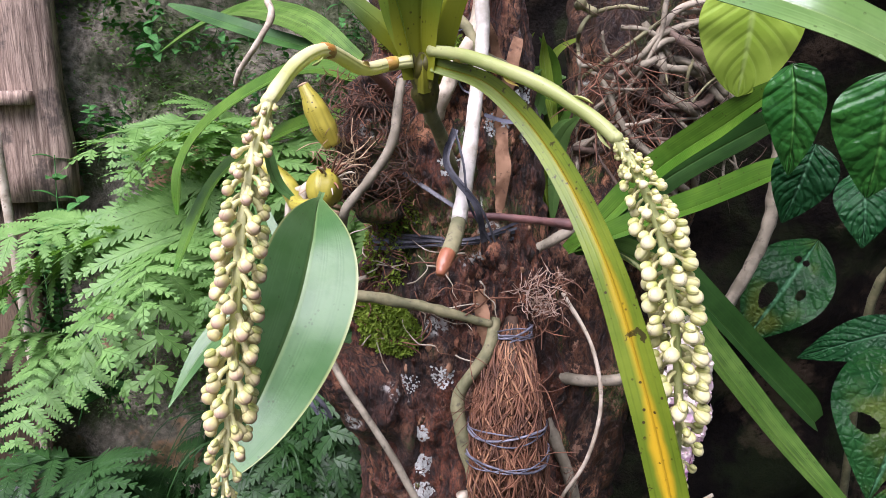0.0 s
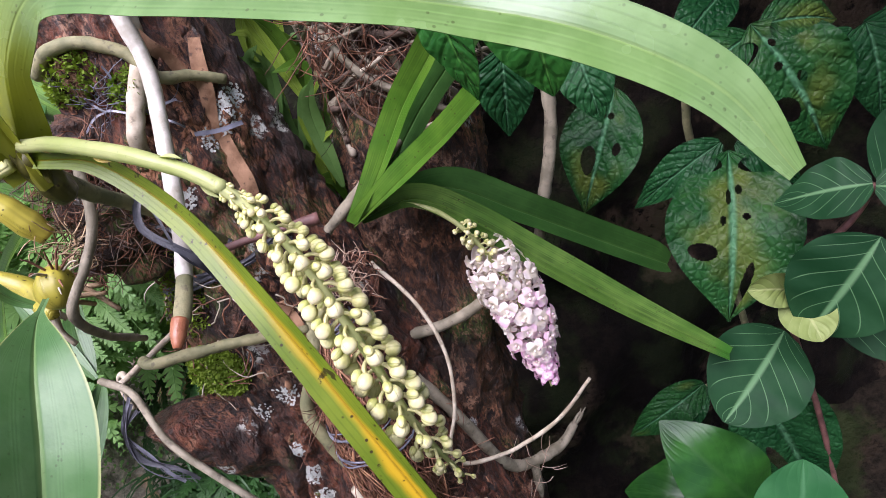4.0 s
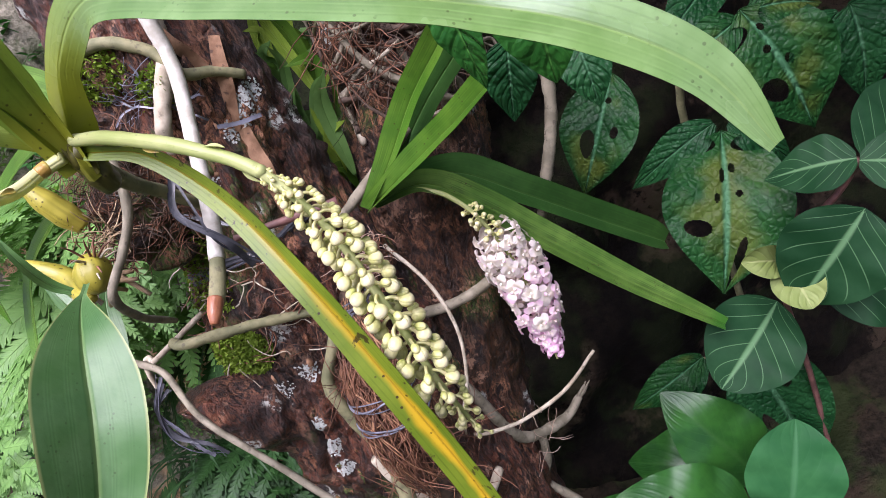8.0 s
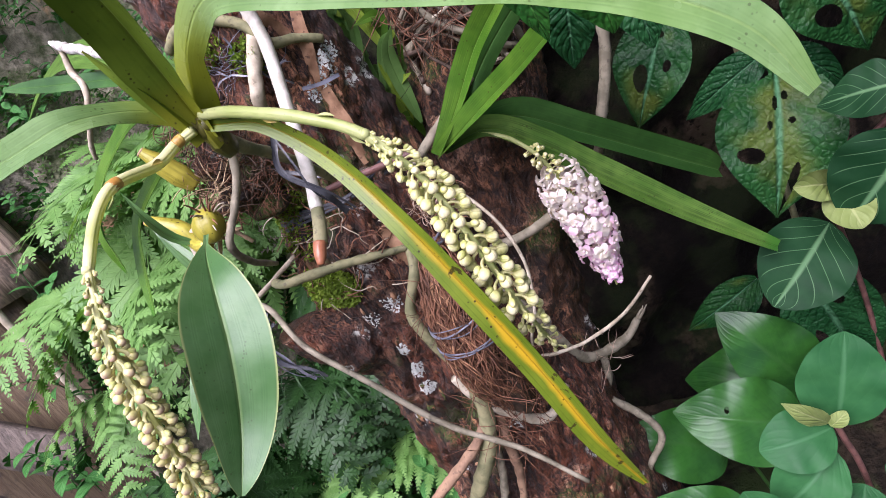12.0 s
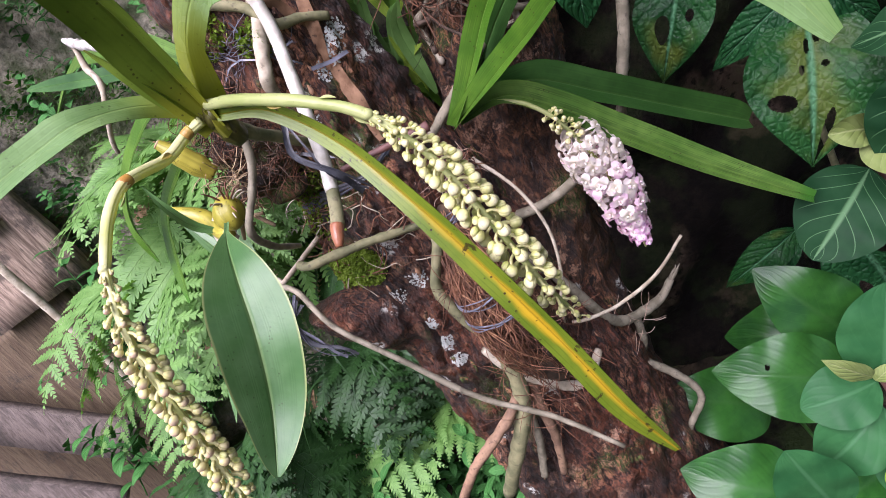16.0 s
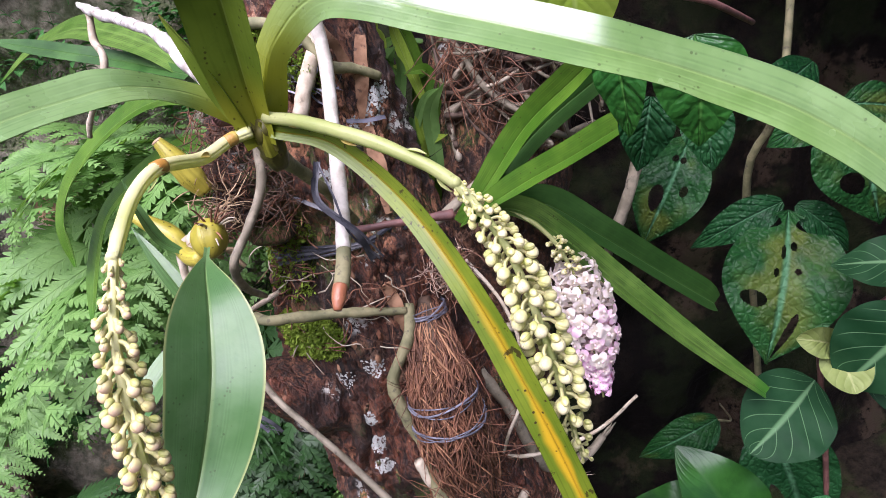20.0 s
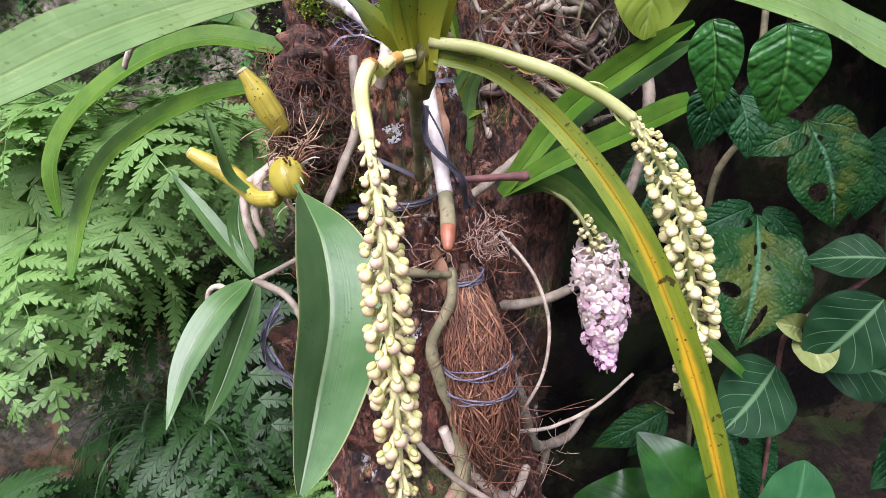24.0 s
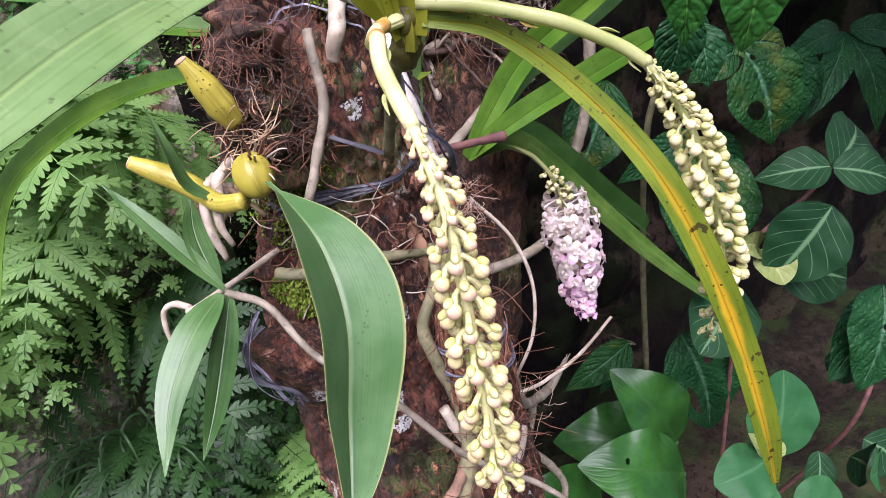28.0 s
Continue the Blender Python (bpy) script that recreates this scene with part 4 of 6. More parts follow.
# ---- roots over the trunk ----
ROOTS = [
    ([(0.034, 0.615, 1.425), (0.031, 0.607, 1.406), (0.027, 0.596, 1.376), (0.012, 0.584, 1.35), (-0.008, 0.566, 1.323), (-0.016, 0.60, 1.29), (-0.016, 0.65, 1.26)], 0.0038, ROOT_GREY, "grey aerial root hanging off the trunk"),
    ([(-0.035, 0.66, 1.238), (-0.016, 0.645, 1.236), (0.044, 0.652, 1.223), (0.108, 0.665, 1.201)], 0.0052, ROOT_OLIVE, "olive root lying across the trunk"),
    ([(-0.080, 0.664, 1.236), (-0.053, 0.648, 1.218), (-0.032, 0.616, 1.174), (0.016, 0.583, 1.117), (0.062, 0.567, 1.041), (0.121, 0.551, 0.982), (0.167, 0.530, 0.923)], 0.0033, ROOT_GREY, "long grey root running down from the seedling"),
    ([(0.135, 0.745, 1.25), (0.151, 0.72, 1.262), (0.227, 0.73, 1.301), (0.293, 0.745, 1.331), (0.355, 0.76, 1.36)], 0.0055, ROOT_GREY, "grey root behind the strap leaves"),
    ([(0.165, 0.765, 1.10), (0.176, 0.745, 1.115), (0.22, 0.73, 1.118), (0.262, 0.72, 1.128), (0.30, 0.73, 1.14), (0.35, 0.76, 1.15)], 0.0060, ROOT_GREY, "pale grey root reaching out from the trunk"),
    ([(0.165, 0.73, 1.08), (0.192, 0.72, 1.014), (0.212, 0.74, 0.926), (0.233, 0.76, 0.887), (0.284, 0.785, 0.87), (0.314, 0.795, 0.885)], 0.0070, ROOT_GREY, "dead grey root with a torn end"),
    ([(0.248, 0.77, 0.875), (0.231, 0.78, 0.812), (0.179, 0.75, 0.839), (0.145, 0.71, 0.90)], 0.0055, ROOT_GREY, "looping grey root below the dead one"),
    ([(0.181, 0.712, 1.220), (0.206, 0.682, 1.174), (0.213, 0.664, 1.122), (0.200, 0.655, 1.07), (0.180, 0.66, 1.03), (0.170, 0.68, 0.99)], 0.0020, ROOT_PALE, "thin pale hanging root"),
    ([(0.175, 0.70, 0.97), (0.195, 0.70, 0.963), (0.236, 0.71, 0.952), (0.293, 0.71, 0.966), (0.339, 0.70, 1.005)], 0.0024, ROOT_PALE, "thin pale root with a free tip"),
    ([(0.150, 0.72, 0.90), (0.209, 0.76, 0.827), (0.253, 0.76, 0.761), (0.270, 0.76, 0.70), (0.235, 0.76, 0.655), (0.222, 0.76, 0.625)], 0.0055, ROOT_GREY, "bent grey root hanging below the trunk"),
    ([(0.431, 0.82, 1.38), (0.423, 0.80, 1.318), (0.411, 0.80, 1.249), (0.374, 0.80, 1.172), (0.345, 0.82, 1.10)], 0.0075, ROOT_GREY, "straight grey root hanging free"),
    ([tuple(trunk_front(x, z, 0.007)) for x, z in ((0.012, 1.485), (0.035, 1.496), (0.06, 1.490), (0.085, 1.470), (0.10, 1.447), (0.120, 1.438), (0.136, 1.425))], 0.0052, ROOT_OLIVE, "gnarled root over the trunk"),
    ([(0.100, 0.68, 1.53), (0.096, 0.672, 1.475), (0.078, 0.662, 1.440), (0.066, 0.652, 1.415), (0.060, 0.66, 1.395)], 0.0075, ROOT_PALE, "stout pale root pressed to the bark"),
]
for k, (p, r, m, lab) in enumerate(ROOTS):
    g = Geo().tube(p, [r * 1.05, r, r, r * 0.95, r * 0.75], 44, 10, 0.28, k)
    solo("aerial_root", g, m, p[0], lab, "root", "roots on the trunk")
for p, r, m, lab in (
        ([(0.112, 0.672, 1.205), (0.103, 0.655, 1.176), (0.077, 0.648, 1.138), (0.079, 0.642, 1.10), (0.092, 0.640, 1.045), (0.092, 0.635, 0.99), (0.075, 0.632, 0.94), (0.050, 0.632, 0.905), (0.019, 0.64, 0.86), (-0.02, 0.66, 0.80)], [0.0055, 0.006, 0.0065, 0.0065, 0.0085, 0.010, 0.010, 0.0095, 0.009], ROOT_OLIVE, "thick mottled root beside the fibre bundle"),
        ([(0.080, 0.635, 0.965), (0.060, 0.625, 0.950), (0.033, 0.62, 0.935), (-0.017, 0.62, 0.905), (-0.06, 0.63, 0.86)], [0.006, 0.007, 0.0065, 0.006], ROOT_BROWN, "pinkish-brown bark root hanging below the bundle"),
        ([(0.088, 0.64, 0.96), (0.077, 0.64, 0.925), (0.062, 0.65, 0.868), (0.035, 0.66, 0.80)], [0.005, 0.0055, 0.005], ROOT_GREY, "grey root hanging below the bundle"),
        ([(0.100, 0.645, 0.965), (0.092, 0.645, 0.92), (0.082, 0.65, 0.86), (0.06, 0.66, 0.79)], [0.006, 0.0065, 0.005], ROOT_BROWN, "brown root hanging below the bundle"),
        ([(0.078, 0.648, 1.035), (0.087, 0.645, 1.005), (0.105, 0.642, 0.97), (0.137, 0.652, 0.922), (0.161, 0.665, 0.912), (0.185, 0.69, 0.92)], [0.006, 0.0075, 0.006, 0.0055], ROOT_PALE, "yellowish root under the bundle")):
    solo("aerial_root", Geo().tube(p, r, 50, 12, 0.28), m, p[0], lab, "root", "roots on the trunk")
solo("twig", Geo().tube([(0.085, 0.60, 1.316), (0.13, 0.60, 1.312), (0.173, 0.605, 1.306)], [0.0030, 0.0031, 0.0034, 0.0033, 0.0034, 0.0050], 24, 12, 0.25), TWIG, (0.085, 0.60, 1.316), "reddish dead twig with a cut end", "twig")

def fibres(g, count, place, reach, r, seed_, droop=0.0):
    q = random.Random(seed_)
    for i in range(count):
        c = np.array(place(q), float)
        w = unit(np.array((q.uniform(-1, 1), q.uniform(-0.8, 0.5), q.uniform(-1, 1) - droop)))
        step = reach * q.uniform(0.12, 0.32)
        pts = [c]
        turn = np.array((q.uniform(-1, 1), q.uniform(-1, 1), q.uniform(-1, 1)))
        for k in range(5):
            w = unit(w + turn * 0.8 + np.array((q.uniform(-1, 1), q.uniform(-1, 1), q.uniform(-1, 1) - droop)) * 0.3)
            pts.append(pts[-1] + w * step)
        g.tube(pts, [r, r, r * 0.5], 10, 3)
    return g


# ---- tied fibre bundle ----
bundle = thing("fibre_bundle", (0.122, 0.67, 1.0), "bundle of brown coir fibres tied with plastic string", "fibre bundle")
AX = [(0.126, 0.688, 1.20), (0.124, 0.66, 1.16), (0.122, 0.645, 1.11), (0.122, 0.64, 1.06), (0.126, 0.645, 1.0), (0.13, 0.66, 0.94)]
part("core", Geo().tube(AX, [0.010, 0.017, 0.022, 0.024, 0.022, 0.014], 40, 24, 0.25), FIBRE_DARK, bundle)
ac = spline(AX, 60)
g, bright = Geo(), Geo()
rng = random.Random(11)
for i in range(620):
    a0 = rng.uniform(0, 6.28)
    k0 = rng.randint(0, 30)
    k1 = min(60, k0 + rng.randint(12, 36))
    pts = []
    for k in np.linspace(k0, k1, 5):
        q = ac[int(k)]
        w = 0.85 + rng.uniform(-0.15, 0.30)
        rad = np.interp(k / 60, np.linspace(0, 1, 6), [0.015, 0.025, 0.032, 0.035, 0.033, 0.023]) * w
        a0 += rng.uniform(-0.8, 0.8)
        pts.append(q + np.array((math.cos(a0), math.sin(a0), rng.uniform(-0.1, 0.1))) * rad)
    (g if i % 5 else bright).tube(pts, [0.0006, 0.0008, 0.0004] if i % 3 else [0.0010, 0.0012, 0.0006], 10, 3)
fibres(g, 160, lambda q: (q.uniform(0.095, 0.152), q.uniform(0.60, 0.67), q.uniform(0.93, 1.17)), 0.06, 0.0005, 21, 0.5)
part("coir_fibre", bright, FIBRE_BRIGHT, bundle, "pale orange-brown fibres")["kind"] = "stuff"
ob = part("coir_fibre", g, FIBRE, bundle)
ob["kind"] = "stuff"
for z, k in ((1.190, 3), (1.112, 33), (1.085, 42)):
    for j in range(5 if z > 1.15 else 3):
        c = np.array([np.interp(z, [p[2] for p in AX][::-1], [p[i] for p in AX][::-1]) for i in range(3)])
        r = np.interp(z, [0.94, 1.0, 1.06, 1.11, 1.16, 1.2], [0.02, 0.031, 0.034, 0.031, 0.025, 0.015]) * 1.12 + 0.003
        pts = [c + np.array((math.cos(a) * r, math.sin(a) * r, 0.004 * math.sin(2 * a + 1.9 * j + k) + 0.0022 * j - 0.004)) for a in np.linspace(0, 6.2, 14)]
        part("string_tie", Geo().tube(pts, 0.0007 + 0.0005 * (j % 2), 40, 5, 0.4), STRING, bundle, "grey plastic string")
tuft = thing("fibre_tuft", (0.15, 0.69, 1.22), "tuft of dry root fibres on the bark", "root fibres")
part("root_fibre", fibres(Geo(), 110, lambda q: (q.uniform(0.135, 0.178), q.uniform(0.655, 0.70), q.uniform(1.208, 1.245)), 0.017, 0.0005, 22), FIBRE_PALE, tuft)["kind"] = "stuff"
part("root_fibre", fibres(Geo(), 70, lambda q: (q.uniform(0.13, 0.18), q.uniform(0.67, 0.70), q.uniform(1.19, 1.245)), 0.020, 0.0006, 23), FIBRE, tuft)["kind"] = "stuff"


# ---- climbing plants at the side of the trunk ----
FACE = (-0.35, -0.85, 0.40)


def leaf_path(base, tip, bow=0.0, n=3):
    b, t = np.array(base, float), np.array(tip, float)
    return [tuple(b + (t - b) * k + np.array((-0.1, -0.8, 0.55)) * bow * math.sin(math.pi * k) * np.linalg.norm(t - b)) for k in np.linspace(0, 1, n + 1)]


def holes(*spots):
    def inside(u, v):
        return any(((u - a) / c) ** 2 + ((v - b) / d) ** 2 < 1 for a, b, c, d in spots)
    return inside


def heart(s):
    return max(0.03, math.sin(math.pi * min(1, s) ** 0.95) ** (0.75 if s < 0.5 else 1.05))


def broad(name, base, tip, width, mat, parent, label="", up=FACE, bow=0.12, fold=0.12, shape=ovate, hole=None, puff=0.0, n=26, cols=6, curl=0.0, wave=0.04):
    if puff:
        n, cols = (170, 50) if hole else (60, 18)
    g = Geo().blade(leaf_path(base, tip, bow), width, up, n, cols, fold, 0.0006, shape, wave, curl, hole, puff * 0.45, seed=base[0] * 50)
    return part(name, g, mat, parent, label)


def stalk(parent, pts, r, mat, name="leaf_stalk"):
    return part(name, Geo().tube(pts, [r, r * 0.85], 20, 7, 0.1), mat, parent)


vine = thing("split_leaf_vine", (0.60, 0.95, 0.8), "climbing vine with dark split and holed leaves blotched yellow", "vine")
stalk(vine, [(0.66, 1.02, 0.55), (0.64, 0.98, 0.9), (0.60, 0.90, 1.16), (0.63, 0.86, 1.27), (0.70, 0.92, 1.5)], 0.006, ROOT_OLIVE, "stem")
broad("leaf", (0.526, 0.90, 1.238), (0.434, 0.88, 1.109), 0.100, HOLEY, vine, "holed leaf blotched yellow", shape=heart, hole=holes((0.62, 0.62, 0.10, 0.11), (0.45, 0.25, 0.05, 0.03), (0.58, 0.25, 0.05, 0.035), (0.3, 0.5, 0.05, 0.05)), puff=0.0028, n=48, cols=14)
broad("leaf", (0.589, 0.79, 1.145), (0.508, 0.72, 0.986), 0.140, HOLEY, vine, "large holed leaf blotched yellow", shape=heart, hole=holes((0.33, 0.84, 0.06, 0.17), (0.74, 0.62, 0.12, 0.05), (0.98, 0.10, 0.36, 0.055), (0.02, 0.12, 0.36, 0.06), (0.53, 0.3, 0.022, 0.05), (0.44, 0.26, 0.03, 0.03), (0.40, 0.42, 0.03, 0.02), (0.57, 0.44, 0.02, 0.03)), puff=0.0034, n=60, cols=16)
broad("leaf_lobe", (0.588, 0.80, 1.154), (0.488, 0.85, 1.100), 0.050, HOLEY_DARK, vine, puff=0.0020, shape=lance)
broad("leaf_lobe", (0.600, 0.79, 1.150), (0.651, 0.77, 1.080), 0.042, HOLEY_DARK, vine, puff=0.0020, shape=lance)
broad("leaf", (0.625, 0.755, 1.275), (0.661, 0.73, 1.126), 0.112, HOLEY, vine, "holed leaf blotched yellow", shape=heart, hole=holes((0.70, 0.64, 0.13, 0.09), (0.02, 0.18, 0.38, 0.10), (0.98, 0.16, 0.36, 0.08), (0.46, 0.2, 0.04, 0.03), (0.55, 0.36, 0.04, 0.03), (0.43, 0.5, 0.04, 0.04)), puff=0.0034, n=48, cols=14)
broad("leaf_lobe", (0.622, 0.755, 1.265), (0.560, 0.78, 1.235), 0.05, HOLEY, vine, puff=0.0020, shape=lance)
broad("leaf_lobe", (0.635, 0.755, 1.27), (0.71, 0.75, 1.245), 0.05, HOLEY, vine, puff=0.0020, shape=lance)
broad("leaf", (0.778, 0.80, 1.215), (0.776, 0.80, 1.100), 0.075, HOLEY_DARK, vine, puff=0.0028)
broad("leaf_lobe", (0.77, 0.81, 1.21), (0.70, 0.82, 1.16), 0.05, HOLEY_DARK, vine, puff=0.0020, shape=lance)
broad("leaf_lobe", (0.78, 0.81, 1.21), (0.86, 0.80, 1.13), 0.06, HOLEY_DARK, vine, puff=0.0020, shape=lance)
broad("leaf", (0.759, 0.62, 0.905), (0.691, 0.60, 0.760), 0.11, HOLEY_DARK, vine, "dark puckered leaf with a slit", hole=holes((0.4, 0.4, 0.10, 0.05)), puff=0.0034, n=40, cols=12)
broad("leaf", (0.548, 0.80, 0.830), (0.585, 0.78, 0.625), 0.13, HOLEY_DARK, vine, "dark puckered leaf with slits", hole=holes((0.72, 0.62, 0.07, 0.16), (0.35, 0.3, 0.06, 0.04)), puff=0.0034, n=40, cols=12)
# drooping lobes high on the bank
broad("leaf", (0.968, 0.84, 1.206), (0.846, 0.82, 1.091), 0.055, HOLEY_DARK, vine, puff=0.0024, shape=lance)
broad("leaf", (0.978, 0.84, 1.199), (1.045, 0.82, 1.015), 0.06, HOLEY_DARK, vine, puff=0.0024, shape=lance)
broad("leaf", (0.982, 0.86, 1.207), (0.813, 0.84, 1.197), 0.05, HOLEY_DARK, vine, puff=0.0024, shape=lance)
broad("leaf", (0.981, 0.84, 1.209), (1.104, 0.82, 1.154), 0.055, HOLEY_DARK, vine, puff=0.0024, shape=lance)
broad("leaf", (0.673, 0.86, 1.303), (0.572, 0.84, 1.255), 0.06, HOLEY_DARK, vine, puff=0.0024, shape=lance)
broad("leaf", (0.804, 0.66, 0.858), (0.679, 0.64, 0.758), 0.085, HOLEY_DARK, vine, "dark puckered leaf with slits", hole=holes((0.62, 0.45, 0.06, 0.10), (0.4, 0.6, 0.05, 0.05)), puff=0.0030, shape=heart)
yl = thing("mottled_vine_leaf", (0.523, 0.90, 0.771), "yellow-mottled vine leaf hanging low on the bank", "leaf")
broad("leaf", (0.523, 0.90, 0.775), (0.399, 0.93, 0.715), 0.06, HOLEY, yl, puff=0.0020, shape=lance)
broad("leaf_lobe", (0.523, 0.90, 0.772), (0.45, 0.90, 0.70), 0.04, HOLEY_DARK, yl, puff=0.0020, shape=lance)
stalk(yl, [(0.523, 0.90, 0.772), (0.56, 0.93, 0.74), (0.60, 1.05, 0.68)], 0.002, ROOT_OLIVE)

shrub = thing("veined_leaf_shrub", (0.62, 0.72, 0.45), "low shrub with round dark leaves and pale veins", "shrub")
stalk(shrub, [(0.62, 0.80, 0.4), (0.60, 0.75, 0.75), (0.57, 0.71, 0.96), (0.555, 0.675, 1.03), (0.61, 0.64, 1.09), (0.625, 0.62, 1.128)], 0.004, TWIG, "stem")
broad("leaf", (0.556, 0.70, 0.960), (0.452, 0.668, 0.908), 0.108, VEINED, shrub, shape=oval, bow=0.08)
broad("leaf", (0.612, 0.605, 1.085), (0.545, 0.635, 0.998), 0.106, VEINED, shrub, shape=oval, bow=0.08)
broad("leaf", (0.622, 0.618, 1.130), (0.566, 0.68, 1.118), 0.062, VEINED, shrub, shape=lance, up=(-0.25, -0.55, 0.75))
broad("leaf", (0.620, 0.612, 1.130), (0.684, 0.58, 1.098), 0.062, VEINED, shrub, shape=lance, up=(-0.25, -0.7, 0.65))
broad("leaf", (0.63, 0.62, 1.125), (0.73, 0.66, 1.145), 0.085, VEINED, shrub, shape=oval)
broad("leaf", (0.585, 0.66, 0.985), (0.69, 0.63, 0.940), 0.085, VEINED, shrub, shape=oval)
broad("young_leaf", (0.552, 0.66, 1.034), (0.507, 0.655, 1.056), 0.035, YOUNG, shrub, "small pale folded young leaf", shape=oval, curl=0.5)
broad("young_leaf", (0.552, 0.66, 1.028), (0.547, 0.617, 0.996), 0.05, YOUNG, shrub, "small pale young leaf", shape=oval, curl=0.3)
for b, t, w in (((0.72, 0.62, 0.60), (0.66, 0.56, 0.66), 0.075), ((0.75, 0.62, 0.62), (0.80, 0.58, 0.56), 0.08), ((0.70, 0.66, 0.78), (0.76, 0.64, 0.74), 0.06), ((0.78, 0.7, 0.9), (0.72, 0.72, 0.86), 0.07), ((0.64, 0.62, 0.66), (0.60, 0.6, 0.60), 0.05)):
    broad("leaf", b, t, w, VEINED, shrub, shape=oval)
stalk(shrub, [(0.70, 0.75, 0.4), (0.71, 0.66, 0.58), (0.70, 0.60, 0.72), (0.75, 0.60, 0.86), (0.79, 0.62, 1.0)], 0.004, TWIG, "stem")

pep = thing("round_leaf_herb", (0.43, 0.60, 0.5), "herb with smooth round green leaves on reddish stems", "plant")
stalk(pep, [(0.47, 0.60, 0.45), (0.446, 0.55, 0.723), (0.431, 0.54, 0.818), (0.427, 0.537, 0.845)], 0.004, TWIG, "stem")
broad("leaf", (0.428, 0.538, 0.838), (0.472, 0.559, 0.934), 0.090, PLAIN, pep, shape=oval, bow=0.06, up=(-0.3, -0.9, 0.3))
broad("leaf", (0.424, 0.54, 0.836), (0.345, 0.548, 0.838), 0.068, PLAIN, pep, shape=oval, up=(-0.1, -0.65, 0.75))
broad("leaf", (0.415, 0.53, 0.815), (0.333, 0.52, 0.775), 0.075, PLAIN, pep, shape=oval, up=(-0.1, -0.75, 0.6))
broad("young_leaf", (0.420, 0.536, 0.850), (0.379, 0.53, 0.910), 0.024, YOUNG, pep, "small pale young leaf", shape=lance)
broad("young_leaf", (0.420, 0.534, 0.846), (0.438, 0.53, 0.862), 0.018, YOUNG, pep, "small pale young leaf", shape=oval)
broad("leaf", (0.325, 0.50, 0.735), (0.304, 0.50, 0.852), 0.080, PLAIN, pep, shape=oval, bow=0.06, up=(-0.2, -0.85, 0.45))
broad("leaf", (0.43, 0.52, 0.76), (0.385, 0.49, 0.72), 0.07, PLAIN, pep, shape=oval, up=(-0.2, -0.7, 0.65))
broad("leaf", (0.46, 0.53, 0.76), (0.52, 0.50, 0.72), 0.07, PLAIN, pep, shape=oval, up=(0, -0.7, 0.7))
broad("young_leaf", (0.385, 0.47, 0.76), (0.400, 0.47, 0.81), 0.04, LIME, pep, "light green young leaf", shape=oval)
stalk(pep, [(0.40, 0.56, 0.5), (0.36, 0.51, 0.68), (0.33, 0.50, 0.74)], 0.003, TWIG, "stem")
broad("leaf", (0.66, 0.55, 0.68), (0.60, 0.52, 0.71), 0.06, PLAIN, pep, shape=oval)

lily = thing("glossy_ground_plant", (0.40, 0.80, 0.35), "low plant with large glossy dark green leaves", "plant")
for b, t, w in (((0.455, 0.71, 0.660), (0.300, 0.765, 0.728), 0.125), ((0.36, 0.80, 0.58), (0.215, 0.82, 0.675), 0.12), ((0.50, 0.77, 0.655), (0.425, 0.83, 0.805), 0.12), ((0.32, 0.64, 0.575), (0.190, 0.70, 0.650), 0.13), ((0.52, 0.85, 0.6), (0.36, 0.93, 0.62), 0.13), ((0.46, 0.68, 0.52), (0.36, 0.62, 0.56), 0.12)):
    broad("leaf", b, t, w, GLOSSY, lily, shape=ovate, up=(-0.2, -0.6, 0.75), bow=0.14, fold=0.22, wave=0.06, hole=holes((0.62, 0.60, 0.045, 0.022)) if w == 0.125 else None, n=110 if w == 0.125 else 26, cols=36 if w == 0.125 else 6)
    stalk(lily, [b, (b[0] * 0.6 + 0.18, b[1] + 0.06, 0.45), (0.42, 0.82, 0.30)], 0.004, STRAP_DARK)

creeper = thing("glossy_creeper", (0.36, 0.56, 1.45), "creeper with glossy bright green heart-shaped leaves", "creeper")
stalk(creeper, [(0.30, 0.64, 1.60), (0.33, 0.56, 1.47), (0.39, 0.55, 1.43), (0.46, 0.62, 1.40)], 0.003, TWIG, "stem")
broad("leaf", (0.353, 0.505, 1.417), (0.356, 0.52, 1.336), 0.062, GLOSSY_TOP, creeper, shape=ovate, puff=0.0022)
broad("leaf", (0.306, 0.532, 1.425), (0.313, 0.54, 1.350), 0.042, GLOSSY_TOP, creeper, shape=ovate, up=(-0.7, -0.6, 0.2), puff=0.0024)
broad("leaf", (0.408, 0.62, 1.345), (0.404, 0.60, 1.286), 0.045, HOLEY_DARK, creeper, shape=lance)
broad("leaf", (0.345, 0.57, 1.37), (0.330, 0.58, 1.31), 0.045, HOLEY_DARK, creeper, shape=lance)
big = thing("lime_leaf_creeper", (0.314, 0.64, 1.52), "large thin yellow-green leaf hanging above the roots", "leaf")
broad("leaf", (0.314, 0.62, 1.505), (0.313, 0.64, 1.408), 0.078, LIME, big, shape=oval)
stalk(big, [(0.314, 0.62, 1.505), (0.32, 0.66, 1.56), (0.33, 0.80, 1.62)], 0.002, STRAP)

